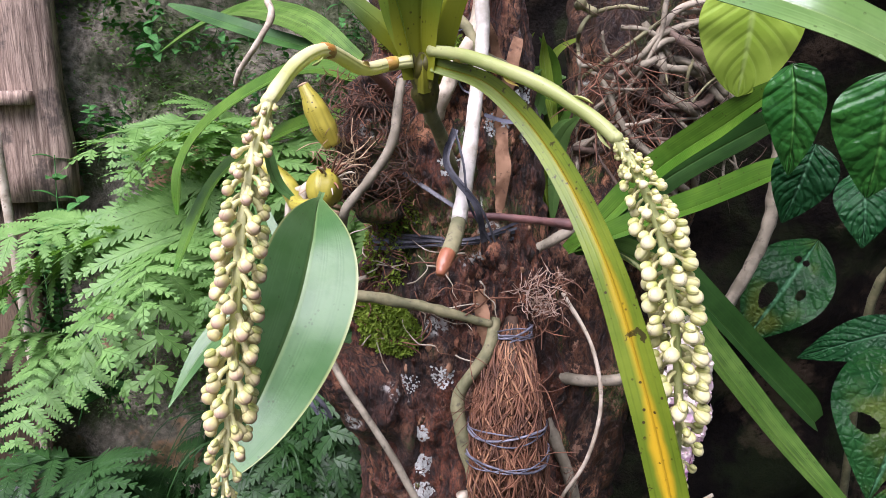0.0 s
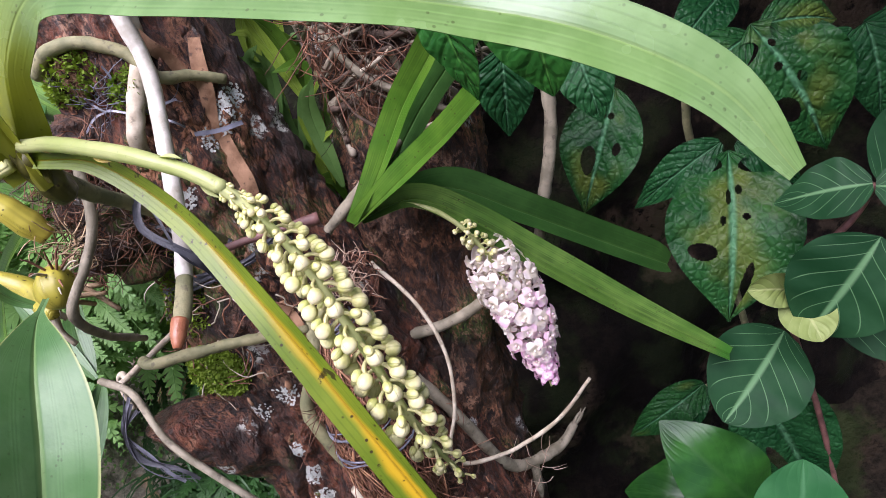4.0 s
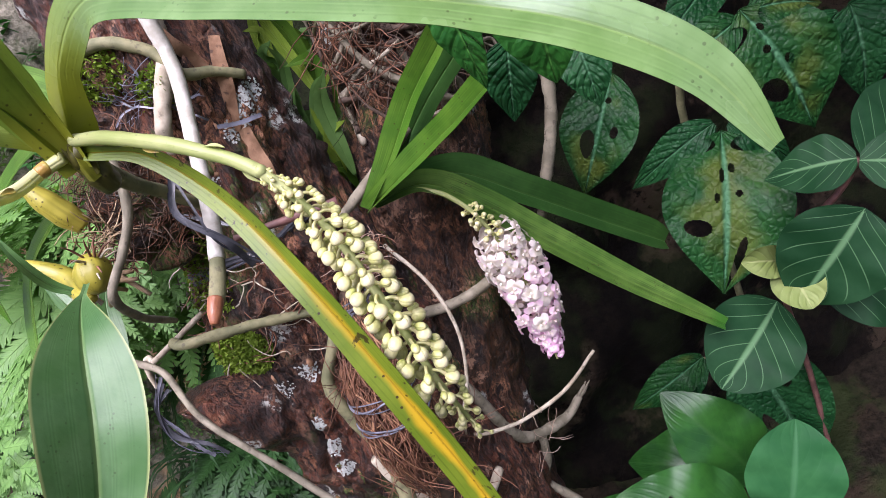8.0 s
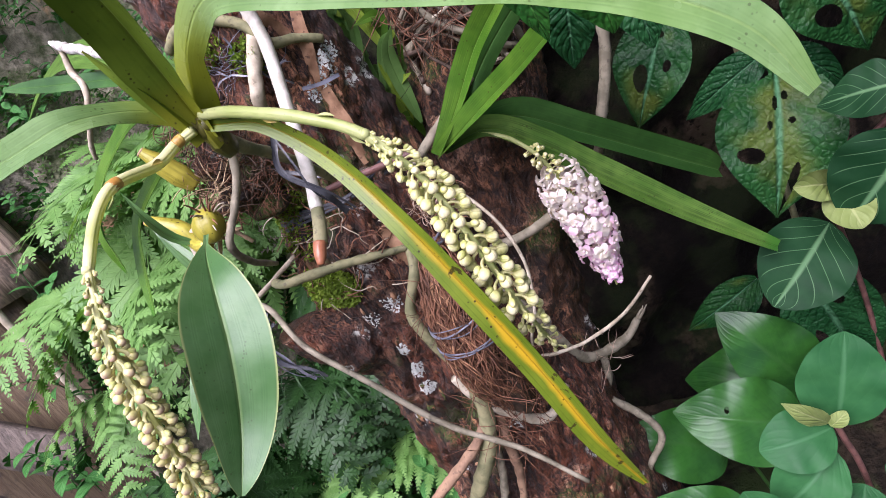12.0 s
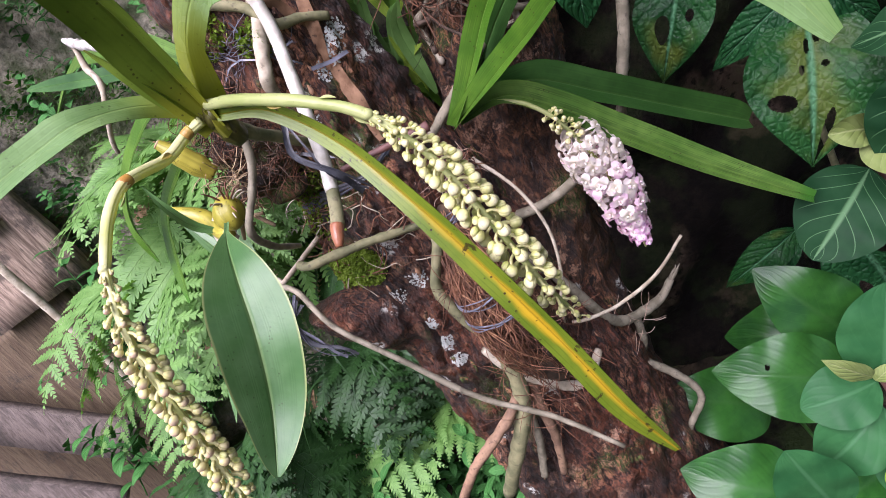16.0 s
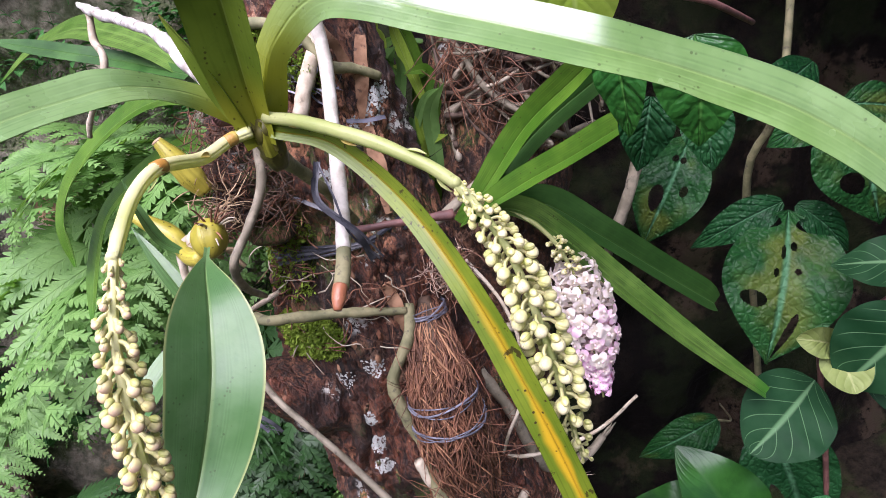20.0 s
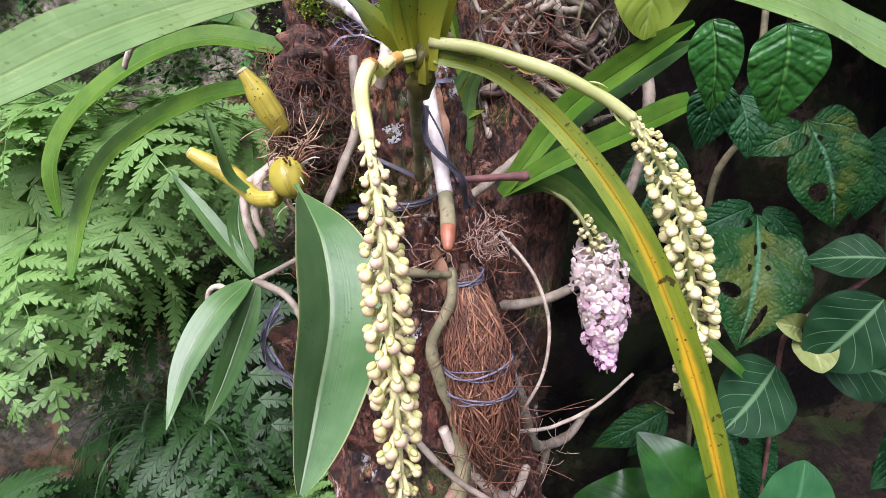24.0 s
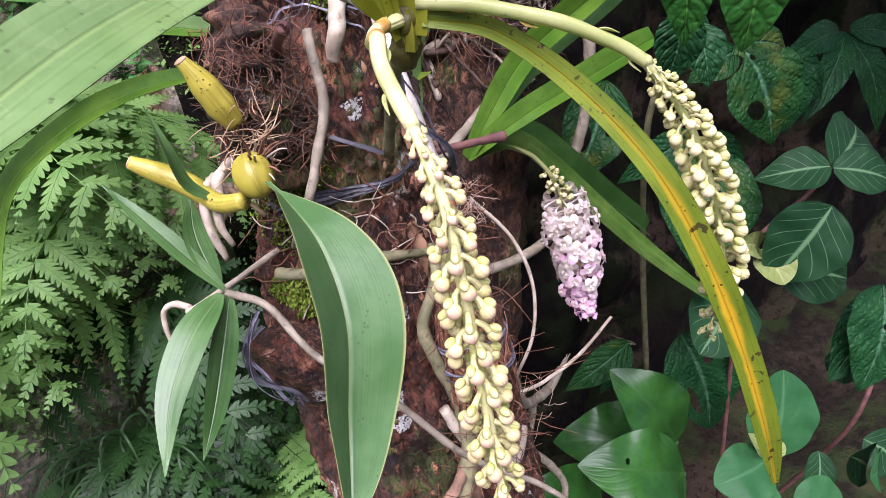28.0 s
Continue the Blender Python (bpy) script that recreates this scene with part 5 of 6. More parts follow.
# ---- drooping strap leaves at the far side of the trunk ----
back = thing("strap_leaf_orchid", (-0.02, 0.72, 1.44), "orchid with arching strap leaves behind the trunk", "orchid")
strap("leaf", [(-0.014, 0.74, 1.433), (-0.079, 0.79, 1.45), (-0.151, 0.83, 1.437), (-0.228, 0.85, 1.394), (-0.27, 0.86, 1.343), (-0.281, 0.86, 1.283)], 0.036, (-0.35, -0.55, 0.75), STRAP, back, "arching leaf drooping in front of the wall", (0.5, 0.25))
strap("leaf", [(-0.034, 0.76, 1.4), (-0.091, 0.81, 1.394), (-0.157, 0.85, 1.373), (-0.222, 0.87, 1.335), (-0.262, 0.87, 1.277), (-0.286, 0.85, 1.212)], 0.031, (-0.35, -0.6, 0.7), STRAP, back, "drooping leaf with a browned tip", (0.5, 0.25))
strap("leaf", [(-0.04, 0.82, 1.455), (-0.121, 0.91, 1.514), (-0.246, 1.06, 1.559), (-0.375, 1.2, 1.557), (-0.487, 1.27, 1.523)], 0.050, (-0.2, -0.55, 0.8), STREAKED, back, "broad light green leaf arching to the wall", (0.5, 0.2))
strap("leaf", [(-0.056, 0.81, 1.467), (-0.153, 0.93, 1.498), (-0.237, 0.98, 1.527), (-0.351, 1.04, 1.567)], 0.024, (-0.2, -0.75, 0.6), STRAP_DARK, back, "long narrow dark leaf", 0.3)


# ---- ferns ----
def frond_mesh(name, mat, length, pairs, seed_):
    """A twice-cut frond: side branches with rows of narrow toothed leaflets."""
    r = random.Random(seed_)
    g = Geo()
    axis = spline([(0, 0, 0), (0.02 * r.uniform(-1, 1), length * 0.35, length * 0.12), (0.03 * r.uniform(-1, 1), length * 0.7, length * 0.10), (0.04 * r.uniform(-1, 1), length, -length * 0.06)], 100)
    g.tube(axis[::10], [0.0016, 0.0012, 0.0005], 16, 5)

    def branch(c, out, ln, face, drop):
        bx = [c + out * ln * k + np.array((0, 0, -1.0)) * drop * ln * k * k for k in np.linspace(0, 1, 13)]
        g.tube(bx[::3], [0.0009, 0.0004], 6, 4)
        m = max(5, int(ln / 0.0105))
        gap = 0.92 * ln / (m - 1)
        for k in range(m):
            s = 0.05 + 0.93 * k / (m - 1)
            f = s * 12
            i0 = min(11, int(f))
            q = bx[i0] + (bx[i0 + 1] - bx[i0]) * (f - i0)
            t = unit(bx[i0 + 1] - bx[i0])
            side = unit(np.cross(t, face))
            nl = (ln * 0.20 + 0.004) * (1 - s) ** 0.8 * min(1, 0.7 + s * 3) + 0.0025
            for sd in (-1, 1):
                d = unit(side * sd + t * 0.75 + np.array((0, 0, r.uniform(-0.16, 0.06))))
                b = t * min(gap * 0.62, nl * 0.55)
                h0, h1 = d * nl * 0.45, d * nl * 0.82
                pts = [q - b, q + b, q + h0 + b * 0.80, q + h1 + b * 0.52, q + d * nl + b * 0.1, q + h1 - b * 0.40, q + h0 - b * 0.72]
                g.add(pts, [tuple(range(7)) if sd > 0 else tuple(reversed(range(7)))], [(0.4, 0), (0.6, 0), (0.9, 0.4), (0.8, 0.75), (0.5, 1), (0.2, 0.75), (0.1, 0.4)])

    for k in range(pairs):
        s = 0.18 + 0.74 * k / (pairs - 1)
        c = axis[int(s * 100)]
        t = unit(axis[min(100, int(s * 100) + 3)] - axis[int(s * 100) - 3])
        ln = length * 0.46 * min(1, 0.8 + s) * (1 - s) ** 0.70 + 0.012
        for sd in (-1, 1):
            out = unit(np.array((sd, 0, 0)) + t * 0.6 + np.array((0, 0, r.uniform(-0.2, 0.1))))
            branch(c + t * sd * 0.004, out, ln * r.uniform(0.9, 1.08), unit(np.array((0.1 * r.uniform(-1, 1), 0.15, 1))), r.uniform(0.12, 0.38))
    branch(axis[92], unit(axis[100] - axis[92]), length * 0.14, np.array((0, 0.2, 1.0)), 0.2)
    return g.mesh(name, mat)


FRONDS = [frond_mesh("frond", FERN, 0.40, 8, 1), frond_mesh("frond", FERN, 0.34, 7, 2), frond_mesh("frond", FERN, 0.44, 9, 3)]
# fronds whose colour already holds the shade
FRONDS_SHADED = [frond_mesh("frond", FERN_SHADED, 0.32, 8, 4), frond_mesh("frond", FERN_SHADED, 0.36, 8, 5)]


def fern(at, count, meshes, facing, spread, lift, scale, seed_, label):
    r = random.Random(seed_)
    ob = thing("fern", at, label, "fern", "ferns by the wall")
    for i in range(max(5, int(count * 0.72))):
        a = facing + r.uniform(-spread, spread)
        f = new("frond", r.choice(meshes))
        f.parent = ob
        f.matrix_basis = pose(0, 0, 0, 0, 0, math.degrees(a) - 90) @ pose(0, 0, 0, lift - 42 + r.uniform(-22, 22), r.uniform(-25, 25), 0) @ Matrix.Scale(scale * r.uniform(0.75, 1.15), 4)
    return ob


BRIGHT = "bright green fern with finely cut fronds"
SHADE = "fern with deep shade put into its dark green"
FERNS = [
    (-0.44, 1.32, 1.30, 11, 0, -1.2, 1.1, 30, 1.0), (-0.27, 1.25, 1.34, 10, 0, -1.4, 1.2, 25, 1.0), (-0.54, 1.28, 1.20, 11, 0, -1.3, 1.2, 20, 0.85),
    (-0.40, 1.20, 1.18, 10, 0, -1.6, 1.3, 20, 0.95), (-0.18, 1.22, 1.26, 8, 0, -1.7, 1.1, 10, 0.8), (-0.45, 1.32, 1.42, 8, 0, -1.5, 1.2, 15, 0.7), (-0.16, 1.22, 1.08, 8, 1, -1.7, 1.2, 10, 0.9), (-0.62, 1.16, 1.02, 7, 0, -1.2, 1.2, 25, 0.6),
    (-0.32, 1.15, 0.88, 9, 1, -1.5, 1.4, 10, 0.8), (-0.10, 1.18, 0.88, 8, 1, -1.6, 1.2, 0, 0.75), (-0.55, 1.06, 0.84, 9, 1, -1.4, 1.5, 25, 0.85),
    (-0.22, 1.08, 0.66, 7, 0, -1.5, 1.6, 30, 0.6), (-0.40, 1.06, 0.62, 7, 1, -1.5, 1.6, 40, 0.7), (0.02, 1.1, 0.76, 7, 0, -1.5, 1.6, 30, 0.6),
]
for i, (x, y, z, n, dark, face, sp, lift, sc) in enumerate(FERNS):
    fern((x, y, z), n, FRONDS_SHADED if dark else FRONDS, face, sp, lift, sc, 40 + i, SHADE if dark else BRIGHT)


# ---- small leafy herbs ----
def sprig_plan(seed_):
    """A stem, and where its leaves sit."""
    r = random.Random(seed_)
    axis = spline([(0, 0, 0), (r.uniform(-0.02, 0.02), r.uniform(-0.02, 0.02), 0.07), (r.uniform(-0.05, 0.05), r.uniform(-0.05, 0.05), 0.15)], 30)
    leaves = []
    for k in range(5):
        a0 = k * 1.57 + r.uniform(-0.3, 0.3)
        for a in (a0, a0 + math.pi):
            d = Vector((math.cos(a), math.sin(a), r.uniform(-0.2, 0.35)))
            leaves.append(Matrix.LocRotScale(Vector(axis[7 + int(k * 5.6)]), d.to_track_quat("Y", "Z"), Vector((1, 1, 1)) * (1 - 0.09 * k) * r.uniform(0.8, 1.2)))
    return Geo().tube(axis[::5], [0.0014, 0.0008], 10, 5).mesh("sprig", HERB), leaves


SPRIGS = [sprig_plan(20 + k) for k in range(4)]
HERB_LEAF = Geo().blade([(0, 0, 0), (0, 0.014, 0.003), (0, 0.032, 0.003), (0, 0.050, -0.003)], 0.027, (0, 0, 1), 7, 2, 0.2, 0.0002, lance).mesh("leaf", HERB)


def herb(at, count, spread, seed_, scale=1.0):
    r = random.Random(seed_)
    ob = thing("herb", at, "small leafy green herb growing among the ferns", "plant", "herbs among the ferns")
    for i in range(count):
        me, leaves = r.choice(SPRIGS)
        f = new("sprig", me)
        f.parent = ob
        f.matrix_basis = pose(r.uniform(-spread, spread), r.uniform(-spread, spread) * 0.6, r.uniform(-0.03, 0.05), r.uniform(-15, 45), r.uniform(-30, 30), r.uniform(0, 360)) @ Matrix.Scale(scale * r.uniform(0.7, 1.2), 4)
        for m in leaves:
            o = new("leaf", HERB_LEAF)
            o.parent, o.matrix_basis = f, m
    return ob


rh = random.Random(77)
for i in range(30):
    x = rh.uniform(-0.95, 0.02)
    y = rh.uniform(0.82, 1.25)
    herb((x, y, GROUND + 0.06 + rh.uniform(0, 0.16) + 0.25 * max(0, y - 0.9)), 6, 0.10, 100 + i)
for x, y, z in ((-0.66, 1.25, 1.12), (-0.72, 1.2, 1.0), (-0.62, 1.22, 0.85), (-0.78, 1.1, 0.85), (-0.7, 1.0, 0.66), (-0.55, 1.05, 0.6)):
    herb((x, y, z), 6, 0.06, int(z * 100))
for i in range(30):
    herb((rh.uniform(-0.72, -0.05), 1.37, rh.uniform(1.30, 1.8)), 4, 0.06, 200 + i, 0.55)

grass = thing("grass_tuft", (-0.24, 1.12, 0.72), "tuft of thin dark green grass", "grass")
for i in range(60):
    q = random.Random(1500 + i)
    b0 = np.array((-0.24 + q.uniform(-0.05, 0.05), 1.12 + q.uniform(-0.03, 0.03), 0.72))
    dx, dy = q.uniform(-1, 1), q.uniform(-1, 0.2)
    ln = q.uniform(0.14, 0.26)
    part("grass_blade", Geo().blade([b0, b0 + (dx * 0.3 * ln, dy * 0.3 * ln, 0.7 * ln), b0 + (dx * 0.75 * ln, dy * 0.6 * ln, 0.75 * ln), b0 + (dx * 1.05 * ln, dy * 0.8 * ln, 0.3 * ln)], 0.004, (dx * 0.3, -0.6, 0.8), 12, 1, 0.2, 0.0002, lance), FERN_SHADED, grass)

# ---- boards and panel by the wall ----
def board(name, a, b, width, thick, face, mat, label, category):
    a, b, f = np.array(a, float), np.array(b, float), unit(np.array(face, float))
    t = unit(b - a)
    s = unit(np.cross(t, f))
    f = np.cross(s, t)
    g = Geo()
    n = 24
    v, uv = [], []
    for i in range(n + 1):
        c = a + (b - a) * i / n
        for q, d in ((-1, -1), (-1, 1), (0.0, 1), (1, 1), (1, -1)):
            w = width / 2 * (1 + 0.05 * noise.noise(Vector(c * 14 + q)))
            v.append(c + s * q * w + f * d * thick / 2 * (1 + 0.2 * noise.noise(Vector(c * 20 + q * 2))))
            uv.append((q / 2 + 0.5, i / n))
    fs = [(i * 5 + j, i * 5 + (j + 1) % 5, (i + 1) * 5 + (j + 1) % 5, (i + 1) * 5 + j) for i in range(n) for j in range(5)]
    fs += [(4, 3, 2, 1, 0), tuple(n * 5 + j for j in range(5))]
    return solo(name, g.add(v, fs, uv), mat, a, label, category)


board("post", (-0.84, 1.32, 1.25), (-0.88, 1.34, 2.6), 0.27, 0.04, (0, -1, 0), BOARD, "weathered brown wooden board wall by the ferns", "board")
board("rail", (-1.5, 1.285, 1.452), (-0.75, 1.285, 1.452), 0.026, 0.03, (0, -1, 0), BOARD, "thin wooden rail nailed to the boards", "rail")
board("panel", (-1.12, 1.30, 0.60), (-1.12, 1.34, 1.25), 0.62, 0.02, (0, -1, 0.1), PANEL, "smooth brown board below the weathered boards", "board")
board("plank", (-1.40, 1.22, 1.42), (-0.86, 1.20, 0.90), 0.095, 0.03, (0.1, -1, 0.2), PLANK, "grey-brown plank leaning across the board", "plank")
board("plank", (-1.40, 1.14, 1.24), (-0.95, 1.12, 0.80), 0.095, 0.03, (0.1, -1, 0.2), PLANK, "grey-brown plank leaning across the board", "plank")
solo("pipe", Geo().tube([(-0.79, 1.25, 0.4), (-0.79, 1.25, 0.9), (-0.80, 1.25, 1.40)], 0.009, 20, 10, 0.06), ROOT_PALE, (-0.79, 1.25, 0.4), "thin pale upright pipe by the board", "pipe")


def rock(at, size, mat, seed_, label):
    g = Geo().ball((at[0], at[1], at[2] - size * 0.45), (0, 0, 1), size, size * 1.1, 14, 18)
    g.v = [tuple(np.array(p) + (np.array(p) - np.array(at)) * 0.35 * noise.noise(Vector(p) * 9 + Vector((seed_, 0, 0)))) for p in g.v]
    solo("stone", g, mat, (at[0], at[1], at[2] - size * 0.45), label, "stone", "stones on the ground")


for k, (x, y, z, s) in enumerate(((-0.86, 1.14, 0.66, 0.10), (-0.76, 1.02, 0.60, 0.08), (-0.95, 1.0, 0.55, 0.12))):
    rock((x, y, z), s, STONE, k * 3.0, "pale weathered stone beside the ferns")

# leafy moss and tiny creepers over the wall
g = Geo()
q = random.Random(9)
for i in range(22000):
    x, z = q.uniform(-0.98, 0.05), q.uniform(0.75, 1.85)
    if noise.noise(Vector((x * 4.5, 3.0, z * 4.5))) < -0.08 + q.uniform(-0.12, 0.12):
        continue
    cpt = np.array((x, wall_y(x) + 0.05 * rough(x, 0, z, 5) - 0.004, z))
    dr = unit(np.array((q.uniform(-1, 1), -0.9, q.uniform(-1.0, 0.7))))
    ln = q.uniform(0.004, 0.013) * (1.7 if i % 7 == 0 else 1.0)
    sd = unit(np.cross(dr, (q.uniform(-0.4, 0.4), 0.4, 1))) * ln * 0.3
    g.add([cpt, cpt + dr * ln * 0.5 + sd, cpt + dr * ln, cpt + dr * ln * 0.5 - sd], [(0, 1, 2, 3)], [(0.5, 0), (0.9, 0.5), (0.5, 1), (0.1, 0.5)])
solo("wall_moss", g, MOSS_WALL, (-0.4, 1.4, 1.3), "mossy growth and tiny leaves covering the wall", "moss", kind="stuff")


# ---- bark details, moss, strings and root tangles ----
rng = random.Random(31)
PEEL = root_mat("peeling_bark", (0.17, 0.085, 0.042), (0.34, 0.19, 0.105), (0.06, 0.03, 0.018), 0.85, 0.85)


def flakes(count, mat, seed_, small, large):
    rng = random.Random(seed_)
    g = Geo()
    for i in range(count):
        z = rng.uniform(0.72, 1.50)
        x = np.interp(z, [p[2] for p in T_AXIS], [p[0] for p in T_AXIS]) + rng.uniform(-0.85, 0.85) * np.interp(z, [p[2] for p in T_AXIS], T_RADII)
        c, nz = trunk_face(x, z)
        tx = unit(np.cross((0, 0, 1), nz))
        up = np.cross(nz, tx)
        w, h = rng.uniform(small, large) * 0.5, rng.uniform(small, large)
        m = rng.randint(5, 8)
        rim = [c + tx * w * math.cos(6.283 * k / m) * rng.uniform(0.6, 1.25) + up * h * math.sin(6.283 * k / m) * rng.uniform(0.6, 1.25) for k in range(m)]
        lift = rng.uniform(0.0002, 0.0012)
        v = [p - nz * 0.006 for p in rim] + [p * 0.88 + c * 0.12 + nz * lift * rng.uniform(0.4, 1.4) for p in rim] + [c + nz * (lift + 0.0004)]
        f = [(k, (k + 1) % m, m + (k + 1) % m, m + k) for k in range(m)] + [(m + k, m + (k + 1) % m, 2 * m) for k in range(m)]
        g.add(v, f)
    return g


part("bark_flake", flakes(260, BARK, 31, 0.004, 0.014), BARK, trunk)["kind"] = "stuff"
part("bark_flake", flakes(60, PEEL, 32, 0.002, 0.008), PEEL, trunk, "peeling orange-brown flakes")["kind"] = "stuff"


def peel(a, b, width, mat):
    p = [trunk_front(a[0] + (b[0] - a[0]) * k, a[1] + (b[1] - a[1]) * k, 0.003 + 0.003 * math.sin(5 * k)) for k in np.linspace(0, 1, 5)]
    part("bark_strip", Geo().blade(p, width, (0.2, -1, 0.1), 16, 2, 0.15, 0.0015, lambda s: 0.6 + 0.5 * math.sin(3 * s + 0.4), 0.25), mat, trunk, "peeling orange-brown bark strip")


peel((0.133, 1.465), (0.112, 1.385), 0.012, PEEL)
peel((0.118, 1.385), (0.116, 1.300), 0.013, PEEL)
peel((0.096, 1.235), (0.100, 1.175), 0.013, PEEL)
peel((0.098, 1.49), (0.120, 1.43), 0.010, PEEL)


def lichen_patch(cx, cz, rad, count, seed_):
    r = random.Random(seed_)
    g = Geo()
    for i in range(count):
        a, k = r.uniform(0, 6.283), r.random() ** 0.6
        bend = 1 + 0.5 * noise.noise(Vector((math.cos(a) * 1.5, math.sin(a) * 1.5, seed_)))
        c, n = trunk_face(cx + rad * k * bend * math.cos(a), cz + rad * k * bend * math.sin(a))
        tx = unit(np.cross(n, (r.uniform(-1, 1), 0.1, r.uniform(-1, 1))))
        ty = np.cross(n, tx)
        w = r.uniform(0.0005, 0.0016)
        m = 6
        rim = [c + tx * w * math.cos(1.047 * j) * r.uniform(0.6, 1.3) + ty * w * math.sin(1.047 * j) * r.uniform(0.6, 1.3) + n * r.uniform(0.0002, 0.0010) for j in range(m)]
        g.add(rim + [c + n * 0.0006], [(j, (j + 1) % m, m) for j in range(m)])
    solo("lichen", g, LICHEN, trunk_front(cx, cz), "crusty patch of grey-white lichen on the bark", "lichen", "lichen on the trunk", "stuff")


LICHENS = [(0.038, 1.051, 0.01, 110), (0.037, 1.022, 0.01, 110), (0.037, 1.084, 0.008, 60), (-0.007, 1.124, 0.014, 70), (0.06, 1.15, 0.012, 60), (0.126, 1.402, 0.013, 90), (0.111, 1.386, 0.01, 60), (0.138, 1.413, 0.009, 50), (0.069, 1.352, 0.01, 50), (0.027, 1.139, 0.01, 30)]
for k, (x, z, rad, n) in enumerate(LICHENS):
    lichen_patch(x, z, rad, n * 2, k + 3)


def moss_patch(name, cx, cz, rx, rz, count, seed_):
    r = random.Random(seed_)
    g = Geo()
    for i in range(count):
        a, k = r.uniform(0, 6.283), math.sqrt(r.random())
        c = trunk_front(cx + rx * k * math.cos(a), cz + rz * k * math.sin(a), -0.001 + 0.013 * (1 - k * k) * r.random())
        for j in range(3):
            d = unit(np.array((r.uniform(-1, 1), -1.1 + r.uniform(-0.4, 0.6), r.uniform(-0.9, 1))))
            ln = r.uniform(0.002, 0.0065)
            s = unit(np.cross(d, (r.uniform(-1, 1), 0.2, r.uniform(-1, 1)))) * ln * 0.20
            g.add([c - s * 0.5, c + s * 0.5, c + d * ln * 0.6 + s, c + d * ln, c + d * ln * 0.6 - s], [(0, 1, 2, 3, 4)], [(0.4, 0), (0.6, 0), (0.8, 0.6), (0.5, 1), (0.2, 0.6)])
    solo(name, g, MOSS, trunk_front(cx, cz), "cushion of bright green moss on the bark", "moss", "moss on the trunk", "stuff")


for k, (x, z, a, b, n) in enumerate(((0.002, 1.190, 0.040, 0.026, 2200), (0.03, 1.475, 0.03, 0.025, 380), (0.0, 1.265, 0.03, 0.04, 420), (0.075, 1.445, 0.02, 0.02, 260), (0.02, 1.30, 0.02, 0.02, 160), (-0.02, 1.13, 0.012, 0.02, 120))):
    moss_patch("moss", x, z, a, b, n, 60 + k)

hair = thing("root_hair_mat", (0.0, 0.66, 1.38), "mat of fine dark root hairs under the bulbs", "root mat")
part("root_hair", fibres(Geo(), 260, lambda q: (q.uniform(-0.035, 0.035), q.uniform(0.645, 0.69), q.uniform(1.33, 1.42)), 0.022, 0.0006, 1), FIBRE_DARK, hair)["kind"] = "stuff"
part("root_hair", fibres(Geo(), 60, lambda q: (q.uniform(-0.05, -0.01), q.uniform(0.63, 0.65), q.uniform(1.335, 1.375)), 0.024, 0.0006, 2), DRY, hair)["kind"] = "stuff"
part("core", Geo().tube([(0.004, 0.705, 1.30), (-0.002, 0.70, 1.33), (-0.004, 0.697, 1.37), (0.004, 0.70, 1.42), (0.012, 0.705, 1.45)], [0.020, 0.032, 0.034, 0.030, 0.018], 60, 50, 0.75), BARK_DARK, hair)
part("root_hair", fibres(Geo(), 380, lambda q: (q.uniform(-0.040, 0.040), q.uniform(0.655, 0.675), q.uniform(1.32, 1.44)), 0.020, 0.0005, 6, 0.3), FIBRE, hair)["kind"] = "stuff"
for i in range(14):
    q = random.Random(90 + i)
    a = np.array((-0.030, 0.615, 1.345))
    d = unit(np.array((q.uniform(-0.3, 1.0), q.uniform(-0.9, 0.3), q.uniform(-0.6, 0.8))))
    part("stiff_root", Geo().tube([a + d * 0.008, a + d * 0.020 + (0, 0, 0.002), a + d * q.uniform(0.022, 0.034)], [0.0011, 0.0009, 0.0004], 8, 5), ROOT_PALE if i % 3 == 0 else FIBRE, bulbs)
for i in range(6):
    q = random.Random(190 + i)
    a = np.array((-0.072, 0.655, 1.33))
    part("stiff_root", Geo().tube([a, a + (q.uniform(0, 0.03), q.uniform(-0.01, 0.02), -0.01), a + (q.uniform(0.0, 0.05), q.uniform(0, 0.02), q.uniform(-0.05, 0.01))], [0.0032, 0.0030, 0.002], 10, 6, 0.2), DRY, bulbs)

stub = Geo().tube([(0.022, 0.690, 1.405), (0.018, 0.640, 1.422), (0.0125, 0.592, 1.431), (0.0114, 0.586, 1.432)], [0.004, 0.0042, 0.0050, 0.0036], 16, 12, 0.25)
solo("root_stub", stub, TWIG, (0.022, 0.690, 1.405), "short purplish stub of a cut root above the bulbs", "root")
for k, (x, z, ln) in enumerate(((-0.074, 1.328, 0.055), (-0.066, 1.318, 0.035), (-0.060, 1.336, 0.030))):
    part("root_stump", Geo().tube([(x + 0.018, 0.652, z + 0.008), (x + 0.004, 0.640, z), (x, 0.636, z - ln * 0.5), (x + 0.004, 0.638, z - ln)], [0.0034, 0.0042, 0.0036, 0.0022], 20, 9, 0.45, k), ROOT_PALE, bulbs, "pale papery root stump")

